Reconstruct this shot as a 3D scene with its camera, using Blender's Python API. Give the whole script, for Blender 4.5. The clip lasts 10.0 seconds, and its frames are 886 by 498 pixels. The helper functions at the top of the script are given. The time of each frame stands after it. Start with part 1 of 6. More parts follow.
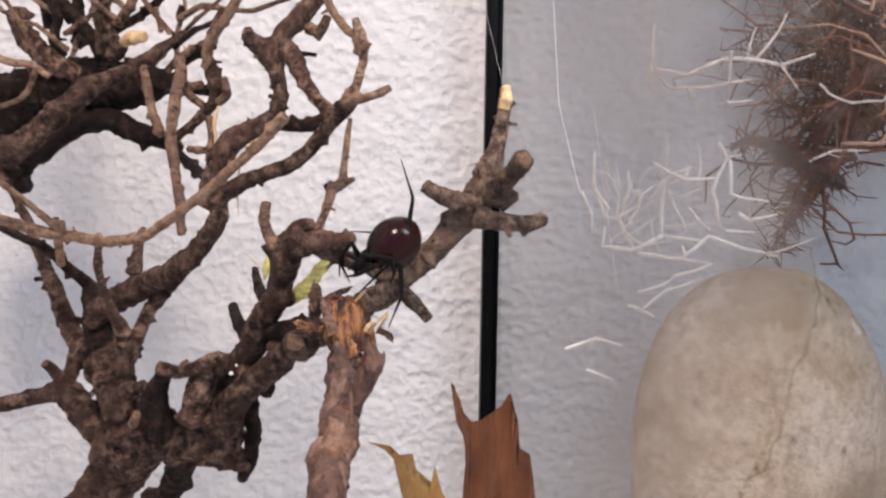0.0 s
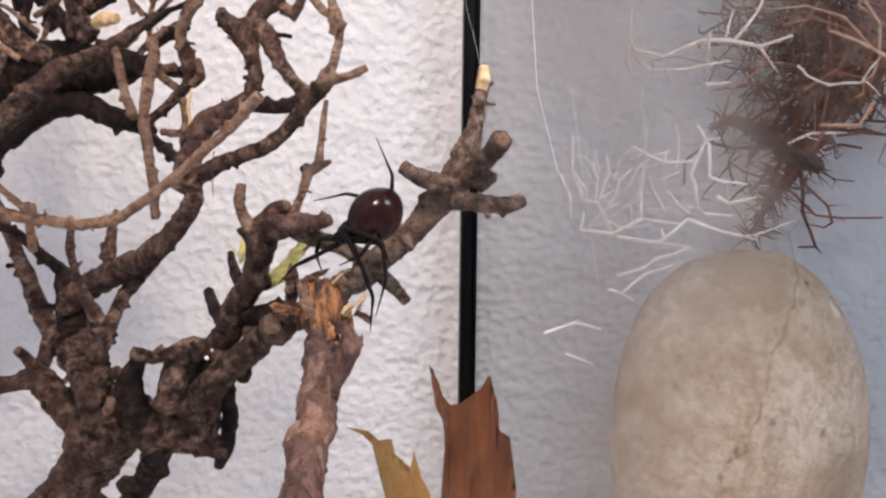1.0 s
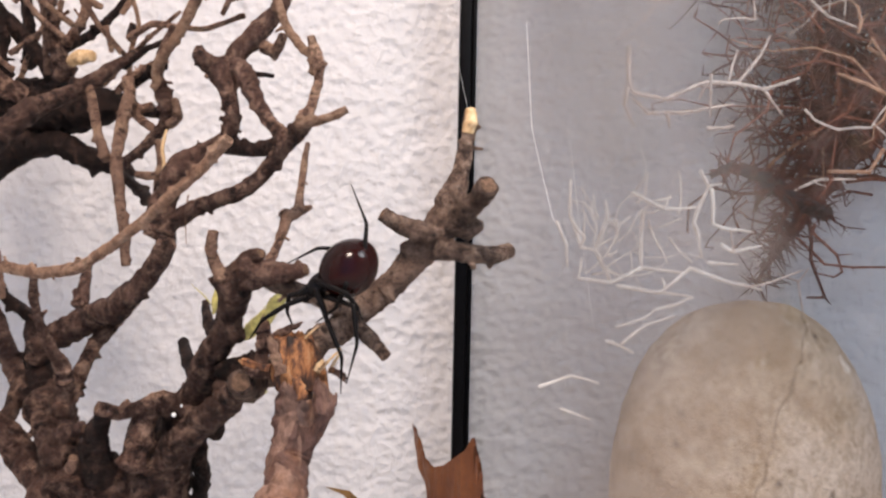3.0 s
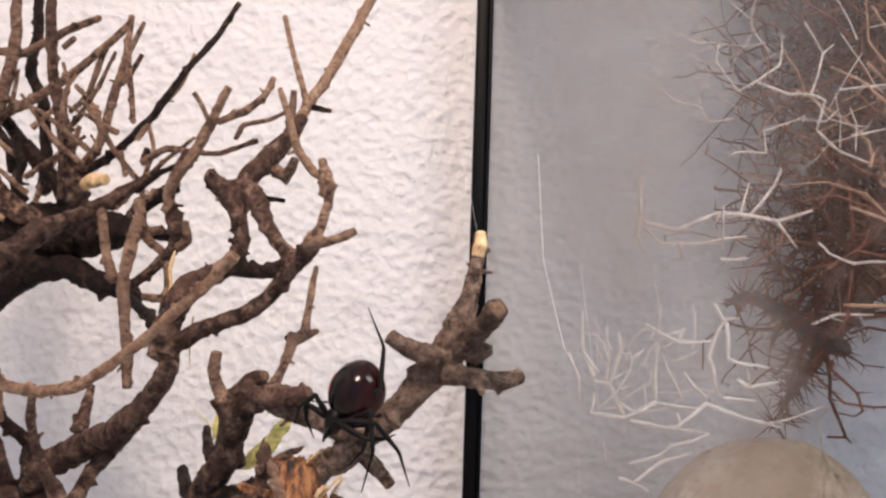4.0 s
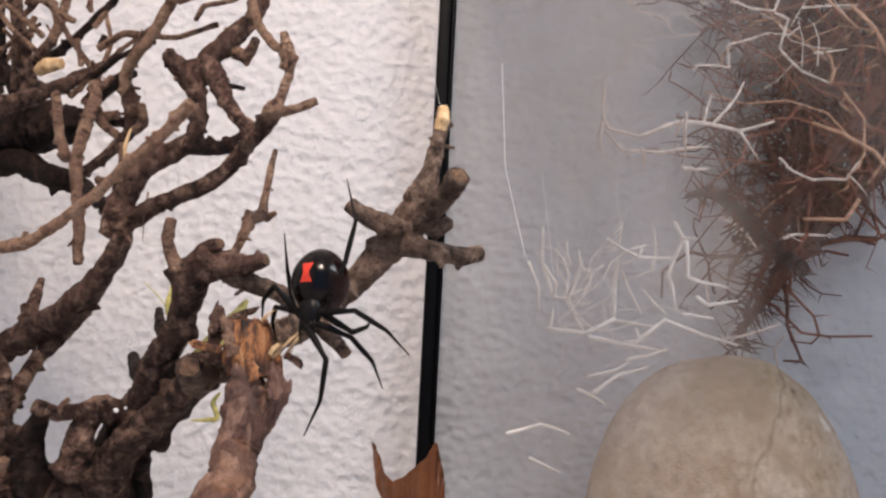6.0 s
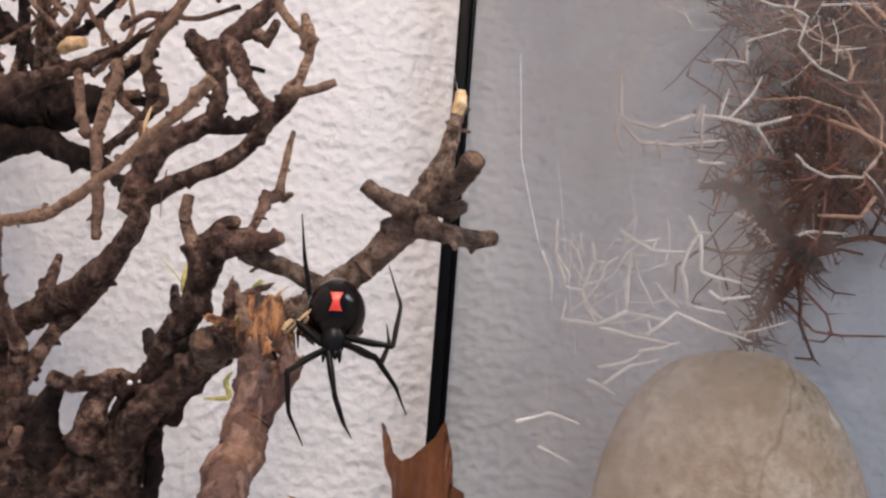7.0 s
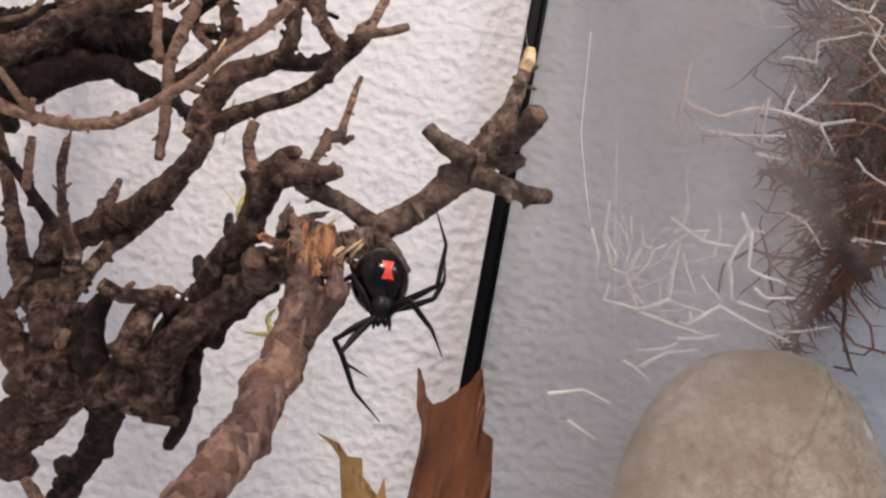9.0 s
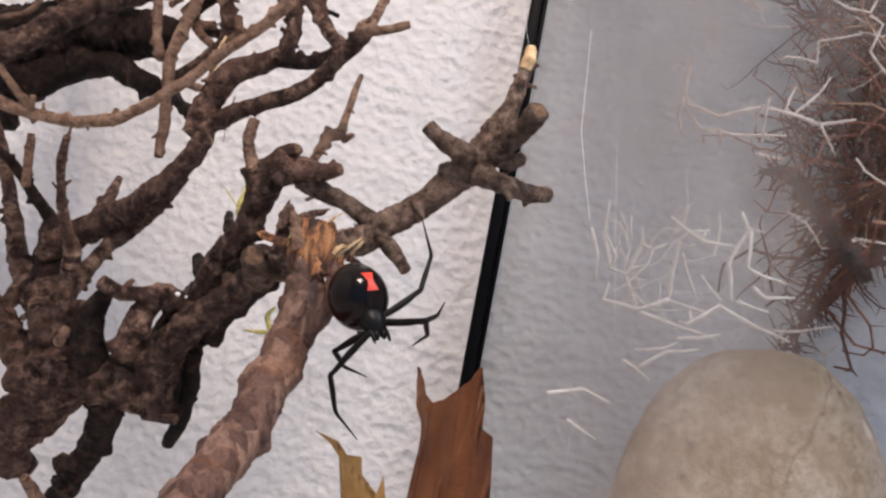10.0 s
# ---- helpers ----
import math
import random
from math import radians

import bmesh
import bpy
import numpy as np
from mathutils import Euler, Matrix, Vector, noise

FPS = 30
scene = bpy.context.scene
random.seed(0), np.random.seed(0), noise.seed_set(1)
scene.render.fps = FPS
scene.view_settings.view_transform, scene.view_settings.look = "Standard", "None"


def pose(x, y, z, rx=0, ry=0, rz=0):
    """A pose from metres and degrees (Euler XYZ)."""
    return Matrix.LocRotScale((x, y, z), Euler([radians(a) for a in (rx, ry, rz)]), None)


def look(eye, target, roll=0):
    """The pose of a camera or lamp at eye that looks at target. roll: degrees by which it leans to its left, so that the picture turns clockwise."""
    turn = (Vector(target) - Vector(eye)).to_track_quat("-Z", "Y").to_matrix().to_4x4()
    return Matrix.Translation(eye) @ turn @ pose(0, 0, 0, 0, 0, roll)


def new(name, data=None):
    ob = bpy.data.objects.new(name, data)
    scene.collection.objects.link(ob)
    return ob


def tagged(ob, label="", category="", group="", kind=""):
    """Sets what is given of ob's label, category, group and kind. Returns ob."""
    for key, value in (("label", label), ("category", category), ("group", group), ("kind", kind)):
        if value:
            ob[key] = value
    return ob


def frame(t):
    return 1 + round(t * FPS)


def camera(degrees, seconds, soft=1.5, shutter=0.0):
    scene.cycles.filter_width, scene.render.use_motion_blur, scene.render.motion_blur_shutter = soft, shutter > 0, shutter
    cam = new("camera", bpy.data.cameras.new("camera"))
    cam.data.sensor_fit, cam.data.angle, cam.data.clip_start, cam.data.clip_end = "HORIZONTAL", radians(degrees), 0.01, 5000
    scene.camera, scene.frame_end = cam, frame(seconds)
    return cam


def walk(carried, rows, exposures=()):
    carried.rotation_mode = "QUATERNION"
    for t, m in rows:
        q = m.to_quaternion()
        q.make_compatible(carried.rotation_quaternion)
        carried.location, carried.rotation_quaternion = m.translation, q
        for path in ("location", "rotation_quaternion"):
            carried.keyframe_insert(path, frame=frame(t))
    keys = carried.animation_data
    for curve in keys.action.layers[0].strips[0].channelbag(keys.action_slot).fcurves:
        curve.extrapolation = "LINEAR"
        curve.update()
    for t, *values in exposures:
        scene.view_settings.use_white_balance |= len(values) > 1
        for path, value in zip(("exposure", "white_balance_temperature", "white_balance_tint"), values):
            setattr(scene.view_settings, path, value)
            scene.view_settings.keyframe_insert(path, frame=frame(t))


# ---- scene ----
cam = camera(44.0, 10.0, soft=2.4)
PATH = [
    (0, (0.00318, 0.00272, 0.10723), (-0.0047, 1.0013, 0.0551), 0.96),
    (0.5, (0.00275, 0.00409, 0.10624), (0.0085, 1.0025, 0.0501), 0.89),
    (1, (0.00326, 0.00463, 0.10527), (0.0152, 1.0028, 0.0463), 0.71),
    (1.5, (0.00332, 0.00527, 0.10441), (0.0195, 1.0033, 0.0442), 0.60),
    (2, (0.00358, 0.00534, 0.10432), (0.0219, 1.0034, 0.0451), 0.66),
    (2.2, (0.00380, 0.00508, 0.10429), (0.0218, 1.0032, 0.0450), 0.55),
    (3.3, (0.00918, 0.01879, 0.10784), (0.0036, 1.0188, 0.1057), 1.22),
    (3.5, (0.00901, 0.01906, 0.10674), (0.0040, 1.0188, 0.1279), 1.01),
    (3.7, (0.00909, 0.01901, 0.10545), (0.0059, 1.0167, 0.1736), 1.18),
    (3.9, (0.00933, 0.01893, 0.10411), (-0.0033, 1.0142, 0.2006), 1.68),
    (4, (0.00946, 0.01896, 0.10318), (-0.0074, 1.0128, 0.2124), 1.93),
    (4.2, (0.00966, 0.01922, 0.10044), (-0.0112, 1.0112, 0.2247), 1.93),
    (4.5, (0.00986, 0.01992, 0.09542), (-0.0135, 1.0122, 0.2171), 2.53),
    (4.7, (0.00995, 0.02069, 0.09215), (-0.0129, 1.0134, 0.2108), 2.86),
    (4.9, (0.01001, 0.02187, 0.08934), (-0.0005, 1.0149, 0.2064), 2.80),
    (5, (0.01001, 0.02245, 0.08809), (0.0057, 1.0154, 0.2065), 2.54),
    (5.5, (0.00985, 0.02423, 0.08199), (0.0287, 1.0169, 0.2012), 2.79),
    (6.8, (0.01071, 0.02316, 0.08051), (0.0260, 1.0163, 0.1963), 3.33),
    (7, (0.01062, 0.02299, 0.07811), (0.0162, 1.0160, 0.1964), 4.42),
    (7.2, (0.01051, 0.02288, 0.07640), (0.0069, 1.0158, 0.1949), 5.70),
    (7.5, (0.01040, 0.02298, 0.07456), (-0.0006, 1.0153, 0.1974), 6.37),
    (8, (0.01041, 0.02303, 0.07186), (-0.0045, 1.0149, 0.1985), 7.20),
    (8.5, (0.01029, 0.02278, 0.06808), (-0.0107, 1.0151, 0.1897), 10.09),
    (9, (0.01030, 0.02235, 0.06730), (-0.0227, 1.0141, 0.1914), 10.75),
    (9.5, (0.01033, 0.02221, 0.06723), (-0.0256, 1.0138, 0.1913), 10.81),
    (10, (0.01015, 0.02263, 0.06699), (-0.0219, 1.0143, 0.1914), 10.90),
]
walk(cam, [(t, look(eye, target, roll)) for t, eye, target, roll in PATH], exposures=[(0.0, -0.10, 6450, 10), (2.0, -0.08, 6400, 10), (3.8, -0.07, 6850, 12), (4.4, -0.33, 6850, 12), (5.5, -0.32, 6700, 11), (7.5, -0.30, 6600, 10), (10.0, -0.29, 6550, 10)])


# ---- world and lights ----
MM = 0.001
world = bpy.data.worlds.new("room_light")
scene.world = world
world.use_nodes = True
world.node_tree.nodes["Background"].inputs["Color"].default_value = (0.33, 0.56, 1.0, 1)
world.node_tree.nodes["Background"].inputs["Strength"].default_value = 0.86


def area_lamp(name, eye, target, watts, size, colour):
    data = bpy.data.lights.new(name, "AREA")
    data.energy, data.color, data.shape, data.size, data.size_y = watts, colour, "RECTANGLE", size[0], size[1]
    lamp = new(name, data)
    lamp.matrix_world = look(eye, target)
    return lamp


area_lamp("lamp_over_branches", (0.0, -0.02, 0.400), (-0.02, 0.27, 0.05), 1.60, (0.06, 0.045), (1.0, 0.835, 0.725))
# Added fill, since the blocking board keeps the main lamp off the stone.
area_lamp("lamp_over_stone", (0.10, 0.150, 0.205), (0.085, 0.275, 0.03), 0.15, (0.07, 0.03), (0.84, 0.92, 1.0))


# ---- materials ----
class Paint:
    """A node material with short ways to add textures."""

    def __init__(self, name, rough=0.8, metal=0.0, spec=0.5):
        self.mat = bpy.data.materials.new(name)
        self.mat.use_nodes = True
        self.tree = self.mat.node_tree
        self.shader = self.tree.nodes["Principled BSDF"]
        self.shader.inputs["Roughness"].default_value = rough
        self.shader.inputs["Metallic"].default_value = metal
        self.shader.inputs["Specular IOR Level"].default_value = spec
        self.place = self.node("ShaderNodeTexCoord").outputs["Object"]

    def node(self, kind, **inputs):
        n = self.tree.nodes.new(kind)
        for key, value in inputs.items():
            self.feed(n, key.replace("_", " "), value)
        return n

    def feed(self, n, key, value):
        socket = n.inputs[key]
        if isinstance(value, bpy.types.NodeSocket):
            self.tree.links.new(value, socket)
        else:
            socket.default_value = value

    def stretch(self, x, y, z):
        n = self.node("ShaderNodeMapping", Vector=self.place)
        n.inputs["Scale"].default_value = (x, y, z)
        return n.outputs["Vector"]

    def noise(self, scale, detail=4.0, rough=0.55, place=None):
        return self.node("ShaderNodeTexNoise", Vector=place or self.place, Scale=scale, Detail=detail, Roughness=rough).outputs["Fac"]

    def cells(self, scale, place=None, feature="F1"):
        n = self.node("ShaderNodeTexVoronoi", Vector=place or self.place, Scale=scale)
        n.feature = feature
        return n.outputs["Distance"]

    def ramp(self, fac, *stops):
        n = self.node("ShaderNodeValToRGB", Fac=fac)
        while len(n.color_ramp.elements) < len(stops):
            n.color_ramp.elements.new(0.5)
        for e, (at, colour) in zip(n.color_ramp.elements, stops):
            e.position, e.color = at, (*colour, 1) if len(colour) == 3 else colour
        return n.outputs["Color"]

    def mix(self, fac, a, b, blend="MIX"):
        n = self.tree.nodes.new("ShaderNodeMix")
        n.data_type, n.blend_type = "RGBA", blend
        self.feed(n, 0, fac)
        for key, value in ((6, a), (7, b)):
            if isinstance(value, tuple):
                value = (*value, 1)
            self.feed(n, key, value)
        return n.outputs[2]

    def grey(self, v):
        return (v, v, v)

    def colour(self, value):
        self.feed(self.shader, "Base Color", value if isinstance(value, bpy.types.NodeSocket) else (*value, 1))
        return self

    def bump(self, *pairs):
        last = None
        for height, dist in pairs:
            n = self.node("ShaderNodeBump", Height=height, Distance=dist, Strength=1.0)
            if last is not None:
                self.tree.links.new(last, n.inputs["Normal"])
            last = n.outputs["Normal"]
        self.tree.links.new(last, self.shader.inputs["Normal"])
        return self


def bark(name, dark, mid, light, fleck):
    p = Paint(name, rough=0.55, spec=0.26)
    rnd = p.node("ShaderNodeObjectInfo").outputs["Random"]
    patch = p.noise(150, 4, 0.6)
    big = p.noise(430, 7, 0.72)
    fine = p.noise(2300, 4, 0.7)
    flake = p.noise(800, 5, 0.75, p.stretch(1.0, 1.0, 1.6))
    c = p.ramp(big, (0.38, dark), (0.49, mid), (0.61, light))
    c = p.mix(p.ramp(patch, (0.42, p.grey(0.65)), (0.56, p.grey(0.0))), c, mid)
    c = p.mix(p.ramp(flake, (0.34, p.grey(0.85)), (0.48, p.grey(0.0))), c, dark)
    scab = p.mix(1.0, p.ramp(p.cells(520), (0.0, p.grey(0.9)), (0.15, p.grey(0.0))), p.ramp(patch, (0.45, p.grey(0.0)), (0.6, p.grey(1.0))), "MULTIPLY")
    c = p.mix(scab, c, fleck)
    crack = p.noise(1500, 6, 0.8, p.stretch(1.0, 1.0, 0.7))
    c = p.mix(p.ramp(crack, (0.36, p.grey(0.7)), (0.44, p.grey(0.0))), c, dark)
    dust = p.mix(1.0, p.ramp(p.cells(900), (0.0, p.grey(0.85)), (0.13, p.grey(0.0))), p.ramp(p.noise(260, 4, 0.6), (0.52, p.grey(0.0)), (0.64, p.grey(1.0))), "MULTIPLY")
    c = p.mix(dust, c, (0.72, 0.64, 0.57))
    shade = p.node("ShaderNodeHueSaturation", Color=c)
    m = p.node("ShaderNodeMapRange", Value=rnd)
    m.inputs["To Min"].default_value, m.inputs["To Max"].default_value = 0.75, 1.25
    p.tree.links.new(m.outputs["Result"], shade.inputs["Value"])
    p.colour(shade.outputs["Color"])
    p.bump((fine, 0.0004), (crack, 0.0006), (flake, 0.0014), (big, 0.0022))
    return p.mat


BARK = bark("red_brown_bark", (0.009, 0.004, 0.0036), (0.158, 0.085, 0.066), (0.52, 0.34, 0.25), (0.66, 0.52, 0.45))
TAN = bark("thin_tan_bark", (0.060, 0.028, 0.021), (0.40, 0.240, 0.172), (0.70, 0.47, 0.32), (0.68, 0.52, 0.41))
MOTTLED = bark("mottled_brown_bark", (0.03, 0.014, 0.012), (0.215, 0.117, 0.087), (0.62, 0.41, 0.30), (0.68, 0.54, 0.44))
LIMB = bark("weathered_grey_bark", (0.035, 0.020, 0.015), (0.245, 0.158, 0.118), (0.52, 0.375, 0.285), (0.6, 0.5, 0.42))
PALE = bark("pale_tan_bark", (0.20, 0.105, 0.070), (0.54, 0.335, 0.225), (0.74, 0.52, 0.37), (0.72, 0.57, 0.45))
# Darkest bark tone, used mostly on the rear limbs.
DARK = bark("darkest_bark", (0.004, 0.002, 0.002), (0.028, 0.014, 0.012), (0.15, 0.085, 0.065), (0.40, 0.28, 0.22))


def stump_bark():
    p = Paint("red_brown_peeling_bark", rough=0.58, spec=0.35)
    warp = p.node("ShaderNodeTexNoise", Vector=p.place, Scale=160.0, Detail=3.0).outputs["Color"]
    bent = p.mix(0.006, p.stretch(1.5, 1.5, 0.4), warp, "ADD")
    plates = p.node("ShaderNodeTexVoronoi", Vector=bent, Scale=240.0)
    tone = p.node("ShaderNodeSeparateColor", Color=plates.outputs["Color"]).outputs[0]
    edge = p.cells(240, bent, "DISTANCE_TO_EDGE")
    streak = p.noise(650, 6, 0.7, p.stretch(1, 1, 0.4))
    c = p.ramp(tone, (0.0, (0.10, 0.052, 0.041)), (0.45, (0.18, 0.098, 0.075)), (1.0, (0.34, 0.21, 0.155)))
    c = p.mix(p.ramp(streak, (0.32, p.grey(0.85)), (0.55, p.grey(0.0))), c, (0.045, 0.022, 0.017))
    c = p.mix(p.ramp(p.noise(90, 4, 0.6), (0.52, p.grey(0.0)), (0.66, p.grey(0.6))), c, (0.25, 0.11, 0.05))
    c = p.mix(p.ramp(edge, (0.0, p.grey(0.12)), (0.05, p.grey(0.0))), c, (0.03, 0.016, 0.012))
    p.colour(c).bump((p.ramp(edge, (0.0, p.grey(0.0)), (0.3, p.grey(1.0))), 0.0003), (streak, 0.0006), (p.noise(120, 4), 0.0015))
    return p.mat


STUMP = stump_bark()


def cut_wood():
    p = Paint("cut_wood", rough=0.7)
    c = p.ramp(p.noise(700, 5, 0.7), (0.3, (0.42, 0.24, 0.10)), (0.55, (0.66, 0.46, 0.25)), (0.8, (0.82, 0.68, 0.45)))
    p.colour(c).bump((p.noise(1500, 4), 0.0003))
    return p.mat


CUT = cut_wood()


def fibre():
    p = Paint("torn_orange_fibre", rough=0.7)
    c = p.ramp(p.noise(500, 5, 0.7, p.stretch(1, 1, 0.3)), (0.38, (0.016, 0.007, 0.004)), (0.48, (0.12, 0.045, 0.018)), (0.57, (0.35, 0.145, 0.05)), (0.70, (0.46, 0.27, 0.14)))
    p.colour(c).bump((p.noise(1200, 4, 0.6, p.stretch(1, 1, 0.2)), 0.0005))
    return p.mat


FIBRE = fibre()


def stucco(name, tone):
    p = Paint(name, rough=0.9, spec=0.2)
    stain = p.noise(14, 4, 0.6)
    grain = p.noise(520, 6, 0.65)
    c = p.mix(p.ramp(stain, (0.35, p.grey(0.0)), (0.7, p.grey(0.35))), tone, tuple(0.9 * v for v in tone))
    pit = p.cells(95)
    c = p.mix(p.ramp(pit, (0.0, p.grey(0.45)), (0.06, p.grey(0.0))), c, (0.35, 0.33, 0.33))
    p.colour(c).bump((p.noise(2200, 3), 0.0002), (grain, 0.0007), (p.cells(300), 0.0007))
    return p.mat


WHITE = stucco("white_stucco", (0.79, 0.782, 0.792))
# Same white wall behind the glass, its dimmer light put into the tone.
DIM_WHITE = stucco("dim_white_stucco", (0.575, 0.595, 0.625))


def plain(name, colour, rough, spec=0.5, scale=300.0, swing=0.25, dist=0.0003):
    p = Paint(name, rough=rough, spec=spec)
    n = p.noise(scale, 5, 0.6)
    p.colour(p.ramp(n, (0.3, tuple(v * (1 - swing) for v in colour)), (0.7, tuple(min(1, v * (1 + swing)) for v in colour))))
    p.bump((n, dist))
    return p.mat


END = plain("weathered_cut", (0.14, 0.085, 0.056), 0.85, 0.2, 1500, 0.5, 0.0003)
BLACK = plain("black_plastic_edge", (0.0022, 0.002, 0.0024), 0.45, 0.08, 400, 0.3, 0.0001)
# Unseen floor, set this pale to reflect light onto the low wall.
PALE_FLOOR = plain("pale_bounce_floor", (0.66, 0.66, 0.66), 0.95, 0.2, 400, 0.4, 0.001)
THORN = plain("bleached_thorn_twig", (0.88, 0.81, 0.75), 0.8, 0.2, 500, 0.2, 0.0002)
BROWN_TWIG = plain("brown_thorn_twig", (0.100, 0.036, 0.024), 0.85, 0.2, 500, 0.45, 0.0003)
DULL_THORN = plain("weathered_thorn_twig", (0.60, 0.50, 0.44), 0.8, 0.2, 500, 0.4, 0.0002)
FINE_TWIG = plain("fine_brown_twig", (0.215, 0.080, 0.050), 0.85, 0.2, 500, 0.45, 0.0002)
TAN_TWIG = plain("tan_thorn_twig", (0.40, 0.225, 0.145), 0.85, 0.2, 500, 0.45, 0.0002)
SILK = plain("silk_thread", (0.85, 0.85, 0.85), 0.5, 0.5, 500, 0.05, 0.00002)
YELLOW = plain("yellow_green_chitin", (0.58, 0.52, 0.18), 0.5, 0.4, 900, 0.45, 0.0002)


def river_stone():
    p = Paint("speckled_river_stone", rough=0.75, spec=0.3)
    big = p.noise(34, 5, 0.6)
    speck = p.noise(1100, 4, 0.7)
    grain = p.noise(420, 6, 0.75)
    spot = p.cells(120)
    c = p.ramp(big, (0.38, (0.40, 0.285, 0.185)), (0.5, (0.56, 0.445, 0.33)), (0.62, (0.68, 0.58, 0.48)))
    c = p.mix(p.ramp(grain, (0.38, p.grey(0.55)), (0.56, p.grey(0.0))), c, (0.28, 0.20, 0.12))
    c = p.mix(p.ramp(p.noise(260, 6, 0.7), (0.56, p.grey(0.0)), (0.70, p.grey(0.35))), c, (0.70, 0.62, 0.52))
    c = p.mix(p.ramp(speck, (0.34, p.grey(0.6)), (0.42, p.grey(0.0))), c, (0.16, 0.115, 0.075))
    c = p.mix(p.ramp(spot, (0.0, p.grey(0.9)), (0.15, p.grey(0.0))), c, (0.14, 0.10, 0.075))
    xyz = p.node("ShaderNodeSeparateXYZ", Vector=p.place)
    wander = p.node("ShaderNodeMath", )
    wander.operation = "MULTIPLY_ADD"
    for k, v in enumerate((p.noise(70, 5, 0.65), 0.016, 0.0)):
        p.feed(wander, k, v)
    lean = p.node("ShaderNodeMath")
    lean.operation = "MULTIPLY_ADD"
    for k, v in enumerate((xyz.outputs["Z"], -0.45, wander.outputs[0])):
        p.feed(lean, k, v)
    off = p.node("ShaderNodeMath")
    off.operation = "ADD"
    for k, v in enumerate((xyz.outputs["X"], lean.outputs[0])):
        p.feed(off, k, v)
    gap = p.node("ShaderNodeMath")
    gap.operation = "ABSOLUTE"
    p.feed(gap, 0, off.outputs[0])
    wide = p.node("ShaderNodeMath")
    wide.operation = "MULTIPLY"
    p.feed(wide, 0, gap.outputs[0])
    p.feed(wide, 1, 1000.0)
    crack = p.ramp(wide.outputs[0], (0.0, p.grey(0.75)), (0.55, p.grey(0.0)))
    c = p.mix(crack, c, (0.17, 0.115, 0.07))
    # First patch paints the glint on the upper right; second is a grey patch.
    for at, size, colour, amount in (((0.0195, -0.0100, 0.0325), 230.0, (0.86, 0.80, 0.73), 0.9), ((0.020, -0.016, -0.006), 75.0, (0.30, 0.25, 0.205), 0.45)):
        apart = p.node("ShaderNodeVectorMath")
        apart.operation = "DISTANCE"
        p.feed(apart, 0, p.mix(0.012, p.place, p.node("ShaderNodeTexNoise", Vector=p.place, Scale=230.0, Detail=4.0).outputs["Color"], "ADD"))
        p.feed(apart, 1, tuple(v + 0.006 for v in at))
        near = p.node("ShaderNodeMath")
        near.operation = "MULTIPLY"
        p.feed(near, 0, apart.outputs["Value"])
        p.feed(near, 1, size)
        c = p.mix(p.ramp(near.outputs[0], (0.35, p.grey(amount)), (0.7, p.grey(0.0))), c, colour)
    p.colour(c).bump((grain, 0.0010), (speck, 0.0005))
    return p.mat


STONE = river_stone()


def leaf_skin(name, dark, mid, light):
    p = Paint(name, rough=0.45, spec=0.4)
    n = p.noise(75, 4, 0.55)
    f = p.noise(900, 4, 0.6)
    c = p.mix(p.ramp(f, (0.35, p.grey(0.25)), (0.65, p.grey(0.0))), p.ramp(n, (0.3, dark), (0.5, mid), (0.72, light)), dark)
    p.colour(c).bump((f, 0.0002), (n, 0.0005))
    p.shader.inputs["Transmission Weight"].default_value = 0.0
    return p.mat


RUST = leaf_skin("rust_brown_leaf", (0.075, 0.022, 0.008), (0.175, 0.058, 0.018), (0.29, 0.115, 0.04))
OCHRE = leaf_skin("ochre_leaf", (0.17, 0.075, 0.02), (0.36, 0.19, 0.055), (0.50, 0.30, 0.11))


def spider_skin(name, colour, rough, spec=0.5):
    p = Paint(name, rough=rough, spec=spec)
    n = p.noise(700, 4, 0.6)
    p.colour(p.ramp(n, (0.3, tuple(0.7 * v for v in colour)), (0.7, tuple(1.3 * v for v in colour))))
    p.bump((n, 0.00006))
    return p.mat


def abdomen_skin():
    """Wine-dark on the back, black under the belly."""
    p = Paint("glossy_dark_abdomen", rough=0.17, spec=0.22)
    depth = p.node("ShaderNodeSeparateXYZ", Vector=p.place).outputs["Y"]
    scaled = p.node("ShaderNodeMapRange", Value=depth)
    for key, value in (("From Min", -0.003), ("From Max", 0.002)):
        scaled.inputs[key].default_value = value
    n = p.noise(700, 4, 0.6)
    c = p.mix(scaled.outputs["Result"], (0.003, 0.002, 0.002), (0.024, 0.0035, 0.003))
    p.colour(p.mix(p.ramp(n, (0.3, p.grey(0.5)), (0.7, p.grey(0.0))), c, (0.006, 0.003, 0.003)))
    p.bump((n, 0.00005))
    return p.mat


ABDOMEN = abdomen_skin()
SHELL = spider_skin("black_chitin", (0.004, 0.0035, 0.004), 0.4, 0.18)
LEG = spider_skin("black_brown_leg", (0.006, 0.005, 0.005), 0.45, 0.14)
RED = spider_skin("red_mark", (0.64, 0.036, 0.015), 0.4)


